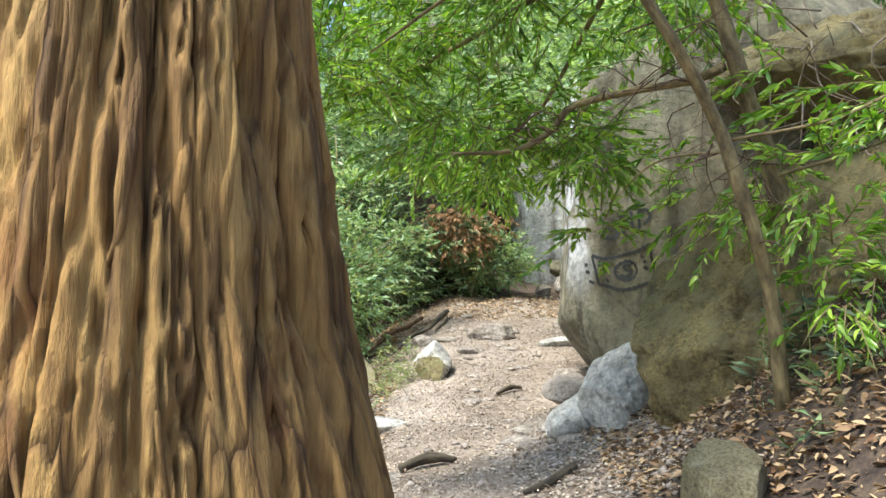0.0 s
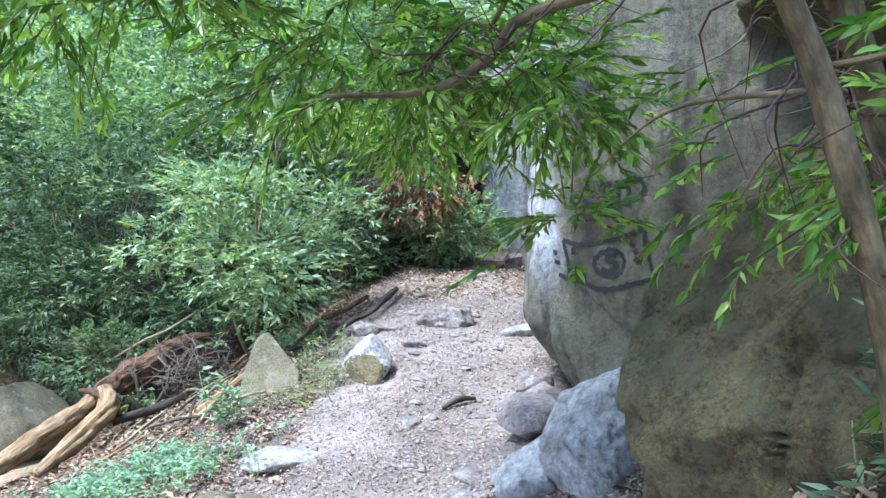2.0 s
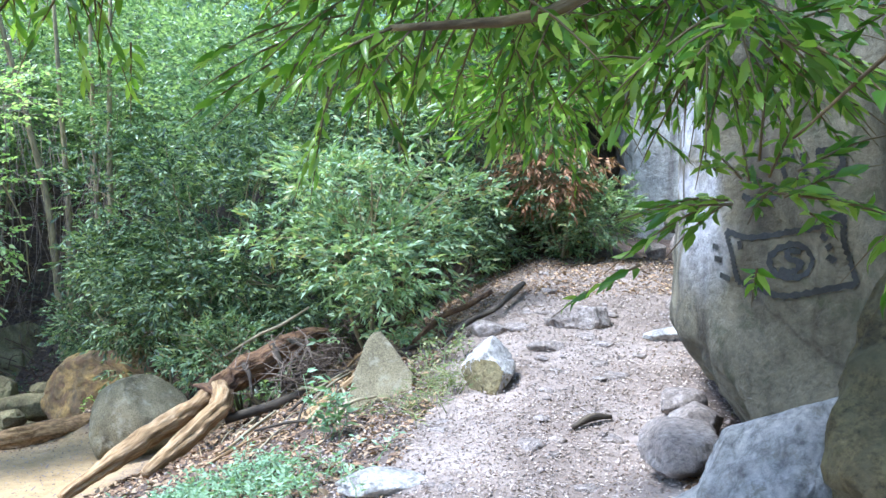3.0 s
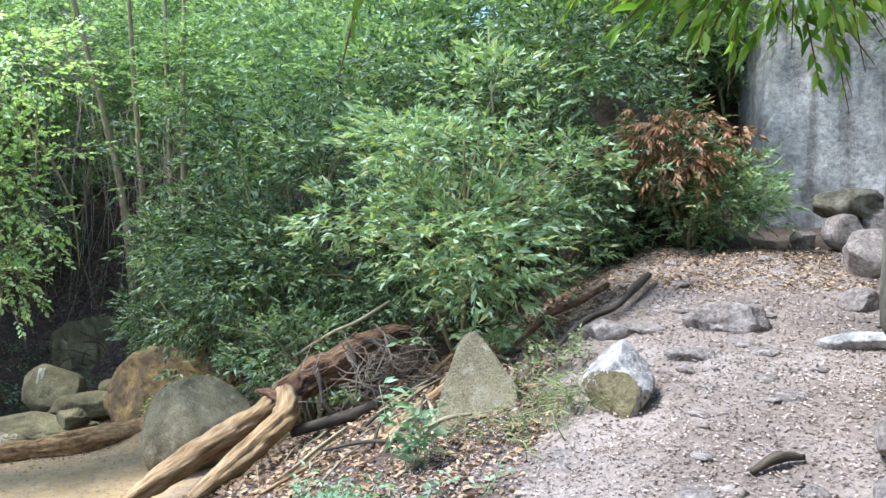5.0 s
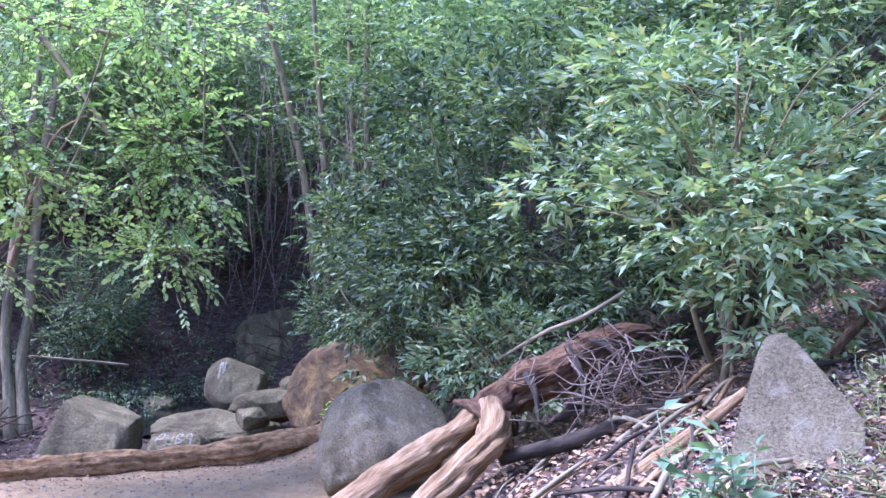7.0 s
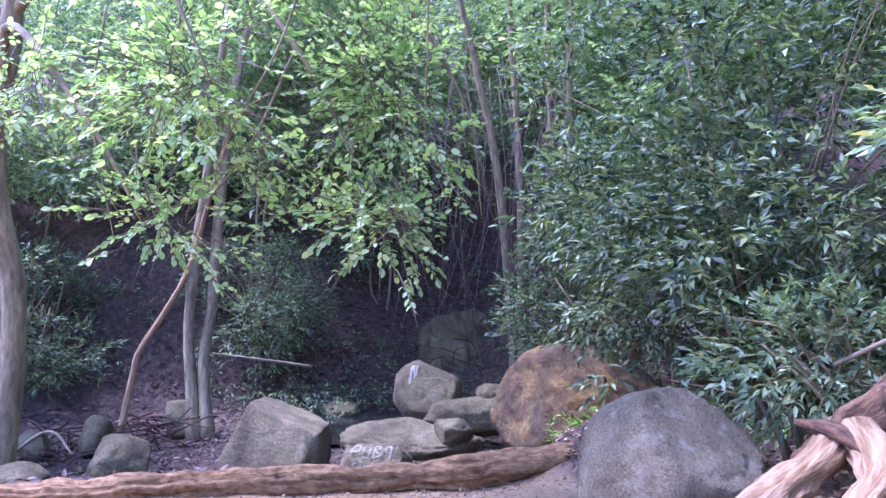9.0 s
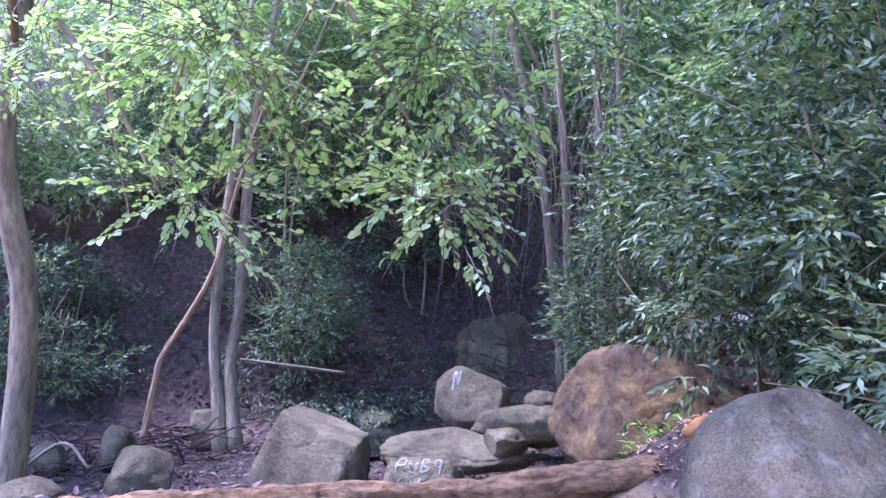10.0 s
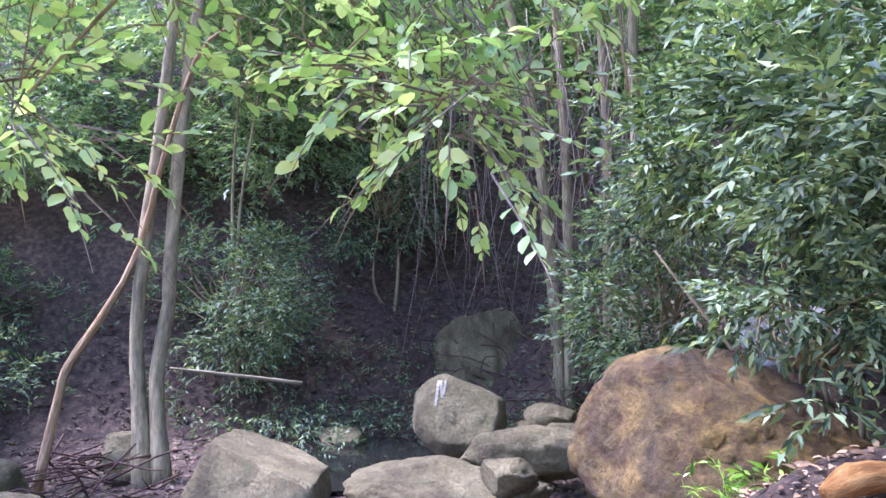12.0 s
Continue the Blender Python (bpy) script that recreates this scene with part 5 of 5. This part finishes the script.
litter("sand_litter", scatter(14000, -8, -3.2, 8.5, 12, lambda x, y: (creek_side(x, y) < 0.1) & (creek_side(x, y) > -0.9 * rng.uniform(0, 1, len(x)) ** 2)), 0.035, LITTER, "leaf scraps gathered along the border log")


def gravel(name, pts, size, mat, label):
    n_ = len(pts)
    t = np.array([(1, 0, 0), (0, 1, 0), (-1, 0, 0), (0, -1, 0), (0.2, 0.1, 0.8), (0, 0, -0.5)])
    f = np.array([(0, 1, 4), (1, 2, 4), (2, 3, 4), (3, 0, 4), (1, 0, 5), (2, 1, 5), (3, 2, 5), (0, 3, 5)])
    a = rng.uniform(0, 2 * np.pi, n_)
    s_ = size * rng.uniform(0.35, 1, n_) ** 2 * 1.4
    sx_, sy_ = s_ * rng.uniform(0.7, 1.4, n_), s_ * rng.uniform(0.6, 1.1, n_)
    jit = t[None] * (1 + rng.normal(0, 0.22, (n_, 6, 3)))
    lx, ly = jit[..., 0] * sx_[:, None], jit[..., 1] * sy_[:, None]
    v_ = np.stack([lx * np.cos(a)[:, None] - ly * np.sin(a)[:, None], lx * np.sin(a)[:, None] + ly * np.cos(a)[:, None], jit[..., 2] * s_[:, None] * 0.7], -1) + pts[:, None, :]
    return tagged(tri_mesh(name, v_.reshape(-1, 3), (f[None] + (np.arange(n_) * 6)[:, None, None]).reshape(-1, 3), mat), label, "gravel", kind="stuff")


gravel("trail_gravel", scatter(22000, -1.5, 2.0, 3.5, 13.5), 0.010, GRIT, "loose grey gravel on the trail")
gravel("trail_chips", scatter(260, -1.1, 1.9, 4.5, 13.0), 0.04, GRIT, "broken stone chips on the trail")
gravel("slope_foot_gravel", scatter(2200, 0.45, 1.35, 3.6, 6.6), 0.03, GRIT, "loose grey gravel at the foot of the slab")
litter("slope_foot_litter", scatter(2600, 0.5, 1.4, 3.4, 6.6), 0.04, PALE_LITTER, "dry leaf scraps at the foot of the slab")
litter("trail_head_litter", scatter(3800, -0.9, 1.9, 11.2, 13.6), 0.05, LITTER, "orange-brown fallen leaves at the head of the trail")
gravel("bank_gravel", scatter(1500, -3.4, -0.7, 6.5, 11), 0.026, GRIT, "loose stones on the bank")
gravel("creek_gravel", scatter(2600, -13, -6.5, 10, 18, lambda x, y: creek_side(x, y) > 0.6), 0.05, CREEKSTONE, "small wet stones along the creek")
gravel("sand_grit", scatter(11000, -8, -3.0, 6, 11.5, lambda x, y: creek_side(x, y) < 0), 0.011, GRIT, "coarse grit on the sand")

rng = np.random.RandomState(650)
gp = scatter(2600, -14, -7.5, 14, 19, lambda x, y: (creek_side(x, y) > 5.6) & (fbm(np.stack([x, y, x * 0], 1) * 0.8, 33, 2) > -0.02))
gp[:, 2] += rng.uniform(0.02, 0.35, len(gp))
tagged(leaf_mesh("bank_growth", LEAF_THICKET, None, rng, gp, rng.normal(0, 0.5, gp.shape) + np.array((0.3, -0.5, 0.3)), 0.2, 6, 0.08, 0.3, LEAF_NARROW), "sparse dark seedlings and ivy on the creek bank", "undergrowth")

# ---- sticks, tangle ----
rng = np.random.RandomState(700)
for k in range(46):
    x, y = rng.uniform(-2.9, -1.15), rng.uniform(9.0, 11.4)
    ln, a = rng.uniform(0.2, 0.75), rng.choice([rng.normal(0.9, 0.35), rng.uniform(0, 3.1)])
    dx, dy = math.cos(a) * ln / 2, math.sin(a) * ln / 2
    r = rng.uniform(0.006, 0.022)
    up_k = rng.uniform(0.01, 0.10)
    stick([(x - dx, y - dy, gz(x - dx, y - dy) + r), (x, y, gz(x, y) + r + up_k), (x + dx, y + dy, gz(x + dx, y + dy) + r + up_k * rng.uniform(0.3, 1.6))], [r, r * 0.9, r * 0.6],
          (GREYWOOD, DEADWOOD, GREYWOOD, DARKWOOD)[k % 4], ("grey dry stick in the debris pile", "brown dry stick in the debris pile", "grey dry stick in the debris pile", "dark stick in the debris pile")[k % 4], "stick", 6, k, 0.12)["group"] = "sticks in the debris"
stick([(-3.4, 11.35, 0.72), (-2.95, 11.2, 0.98), (-2.6, 11.0, 1.12), (-2.3, 11.1, 1.32)], [0.012, 0.018, 0.018, 0.012], GREYWOOD, "bent grey branch arching over the dead log", "bent_branch", 8, 61)
tl = []
for k in range(120):
    c = np.array((-2.35, 10.95, 0.72)) + rng.normal(0, (0.3, 0.35, 0.18))
    c[2] = max(c[2], gz(c[0], c[1]) + 0.05)
    d = rng.normal(0, 1, 3) * np.array((1, 1, 0.5))
    d /= np.linalg.norm(d)
    ln = rng.uniform(0.25, 0.6)
    bend = rng.normal(0, 0.09, 3)
    tl.append(([c - d * ln / 2, c + bend, c + d * ln / 2], [0.006, 0.005, 0.002]))
tagged(many_tubes("twig_tangle", tl, VINE, n=6, kind="stuff"), "tangle of dry twigs over the dead log", "twigs")
tl = []
for k in range(90):
    x, y = rng.uniform(-12.6, -10.6), rng.uniform(10.4, 12.6)
    g = gz(x, y)
    d = rng.normal(0, 1, 3) * np.array((1, 1, 0.35))
    d /= np.linalg.norm(d)
    ln = rng.uniform(0.3, 1.1)
    c = np.array((x, y, g + rng.uniform(0.03, 0.3)))
    tl.append(([c - d * ln / 2, c + rng.normal(0, 0.06, 3), c + d * ln / 2], [0.012, 0.01, 0.004]))
tagged(many_tubes("brushwood", tl, BRUSH, n=6, kind="stuff"), "reddish-brown dead twigs by the creek stems", "twigs")
tl = []
for k in range(120):
    u = rng.uniform(0, 1)
    x, y = rng.uniform(-12.5, -8.5), rng.uniform(15.5, 18.5)
    g = gz(x, y)
    d = rng.normal(0, 1, 3) * np.array((1, 0.8, 0.7))
    d /= np.linalg.norm(d)
    ln = rng.uniform(0.4, 1.3)
    c = np.array((x, y, g + rng.uniform(0.05, 0.5)))
    tl.append(([c - d * ln / 2, c + rng.normal(0, 0.1, 3), c + d * ln / 2], [0.011, 0.009, 0.004]))
tagged(many_tubes("bank_twigs", tl, BRUSH, n=6, kind="stuff"), "dry twigs and roots on the far creek bank", "twigs")
tl = []
for k in range(130):
    x, y = rng.uniform(1.85, 3.2), rng.uniform(4.2, 5.6)
    z = rng.uniform(2.6, 3.3)
    d = rng.normal(0, 1, 3) * np.array((0.8, 0.8, 1.0)) + np.array((-0.4, -0.3, -0.5))
    d /= np.linalg.norm(d)
    ln = rng.uniform(0.25, 0.8)
    tl.append(([np.array((x, y, z)), np.array((x, y, z)) + d * ln / 2 + rng.normal(0, 0.06, 3), np.array((x, y, z)) + d * ln], [0.007, 0.005, 0.002]))
tagged(many_tubes("hanging_roots", tl, VINE, n=6, kind="stuff"), "bare roots and dry twigs hanging from the overhang", "roots")
stick([(0.5, 4.95, gz(0.5, 4.95) + 0.02), (0.66, 5.02, gz(0.66, 5.02) + 0.03), (0.84, 5.08, gz(0.84, 5.08) + 0.02)], [0.02, 0.032, 0.03], DARKWOOD, "short dark stick lying on the trail", "dark_stick", 8, 41)
stick([(-0.32, 5.9, gz(-0.32, 5.9) + 0.03), (-0.1, 5.98, gz(-0.1, 5.98) + 0.07), (0.1, 5.95, gz(0.1, 5.95) + 0.03)], [0.03, 0.045, 0.02], DARKWOOD, "short dark stub of wood on the trail", "dark_stick", 8, 42)
stick([(0.55, 8.1, gz(0.55, 8.1) + 0.02), (0.68, 8.2, gz(0.68, 8.2) + 0.06), (0.82, 8.3, gz(0.82, 8.3) + 0.03)], [0.015, 0.026, 0.014], DARKWOOD, "short dark stub of wood on the trail", "dark_stick", 10, 43, 0.5)
stick([(-10.7, 9.9, -0.75), (-10.3, 10.15, -0.45), (-9.9, 10.2, -0.62)], [0.02, 0.018, 0.01], GREYWOOD, "forked grey driftwood branch", "driftwood", 8, 44)
stick([(-4.9, 12.6, 0.35), (-4.2, 12.2, 0.36), (-3.7, 11.9, 0.33)], [0.008, 0.008, 0.005], DEADWOOD, "thin reddish stick behind the boulder", "stick", 6, 45)


# ---- herbs and grass ----
def herb(at, height_, spread, count, seed, label, mat=HERB, leaf=0.06, ratio=0.34, name="herb"):
    r_ = np.random.RandomState(seed)
    x, y = at
    th_ = empty(name, (x, y, gz(x, y)), label, "plant")
    tl_, tp, td = [], [], []
    for _ in range(count):
        bx, by = x + r_.normal(0, spread), y + r_.normal(0, spread)
        b0 = np.array((bx, by, gz(bx, by)))
        top = b0 + np.array((*r_.normal(0, 0.08, 2), height_ * r_.uniform(0.5, 1.1)))
        tl_.append(([b0, (b0 + top) / 2 + r_.normal(0, 0.02, 3), top], [0.004, 0.003, 0.002]))
        for u in np.linspace(0.25, 1, 6):
            tp.append(b0 + (top - b0) * u)
            a = r_.uniform(0, 6.28)
            td.append((math.cos(a), math.sin(a), 0.5))
    many_tubes("stalk", tl_, mat, th_, n=4, kind="stuff")
    leaf_mesh("leaves", mat, th_, r_, np.array(tp), np.array(td), 0.06, 3, leaf, ratio, LEAF_NARROW, droop=0.1, spread=1.2)
    return th_


herb((-1.32, 8.62), 0.55, 0.06, 7, 801, "tall pale green weed in front of the pointed stone", leaf=0.11)
herb((-1.45, 7.6), 0.2, 0.28, 60, 802, "low patch of pale green herbs on the bank")
herb((-1.9, 7.9), 0.2, 0.3, 55, 803, "low patch of pale green herbs on the bank")
herb((-2.4, 7.7), 0.16, 0.3, 45, 804, "low patch of pale green herbs on the bank")
herb((-0.66, 9.6), 0.24, 0.16, 15, 805, "yellow-green weeds beside the blocky stone", DRYGRASS)
herb((-0.55, 9.1), 0.18, 0.14, 16, 806, "dry yellow grass around the blocky stone", DRYGRASS, 0.09, 0.1, "dry_grass")
herb((-0.75, 8.85), 0.18, 0.2, 18, 807, "dry yellow grass on the bank", DRYGRASS, 0.09, 0.1, "dry_grass")
herb((1.75, 3.25), 0.25, 0.14, 8, 808, "green bay sprouts on the littered slope", LEAF_THICKET, 0.1, 0.22, "bay_sprout")
herb((2.0, 3.45), 0.3, 0.16, 10, 809, "green bay sprouts on the littered slope", LEAF_THICKET, 0.1, 0.22, "bay_sprout")
herb((2.2, 3.1), 0.3, 0.16, 10, 810, "green bay sprouts on the littered slope", LEAF_THICKET, 0.1, 0.22, "bay_sprout")
herb((1.6, 3.75), 0.4, 0.10, 8, 811, "upright bay sprouts beside the stems", LEAF_THICKET, 0.1, 0.2, "bay_sprout")
herb((-5.8, 12.5), 0.42, 0.08, 9, 812, "bay sprouts below the rusty boulder", LEAF_BAY, 0.09, 0.26, "bay_sprout")
herb((-5.5, 12.45), 0.36, 0.07, 8, 813, "bay sprouts below the rusty boulder", LEAF_BAY, 0.09, 0.26, "bay_sprout")


# ---- single leaves on the lowest alder twigs ----
LEAF_SINGLE = LEAF_ALDER.copy()
LEAF_SINGLE.name = "alder_leaf"
snt = LEAF_SINGLE.node_tree
info = snt.nodes.new("ShaderNodeObjectInfo")
for nd in snt.nodes:
    if nd.bl_idname == "ShaderNodeNewGeometry":
        for ln_ in list(nd.outputs["Random Per Island"].links):
            snt.links.new(info.outputs["Random"], ln_.to_socket)
leaf_data = []
for k in range(3):
    v_, t_ = leaf_arrays(np.zeros((1, 3)), np.array([(1.0, 0, 0)]), np.array([(0.1 * k - 0.1, 0.15 * (k - 1), 1.0)]), np.array([0.062 + 0.006 * k]), 0.62 + 0.05 * k, LEAF_OVAL)
    lm = bpy.data.meshes.new("leaf")
    lm.from_pydata(v_.tolist(), [], t_.tolist())
    lm.materials.append(LEAF_SINGLE)
    leaf_data.append(lm)
rng = np.random.RandomState(900)
base_at = Vector(alder.location)
for k in range(34):
    u = rng.uniform(0, 1)
    root = np.array((-7.0 + 1.3 * u, 9.1 + 1.3 * u, rng.uniform(1.55, 2.1))) + rng.normal(0, 0.14, 3)
    a = rng.uniform(0, 2 * np.pi)
    out = np.array((math.cos(a), math.sin(a), -0.55))
    end = root + out * rng.uniform(0.2, 0.34)
    tube("twig", [root + np.array((0, 0, 0.12)), root, (root + end) / 2 + np.array((0, 0, 0.03)), end], [0.004, 0.004, 0.003, 0.0015], BARK_GREY, alder, n=6, sides=5, rough=0)
    for q_ in range(7):
        p_ = root + (end - root) * (q_ + 0.7) / 7
        ang_ = a + (1 if q_ % 2 else -1) * rng.uniform(0.5, 1.2)
        leaf = new("leaf", leaf_data[k % 3])
        leaf.parent = alder
        leaf.matrix_basis = Matrix.Translation(Vector(p_) - base_at) @ Euler((rng.normal(0, 0.45), rng.normal(0.2, 0.35), ang_)).to_matrix().to_4x4()
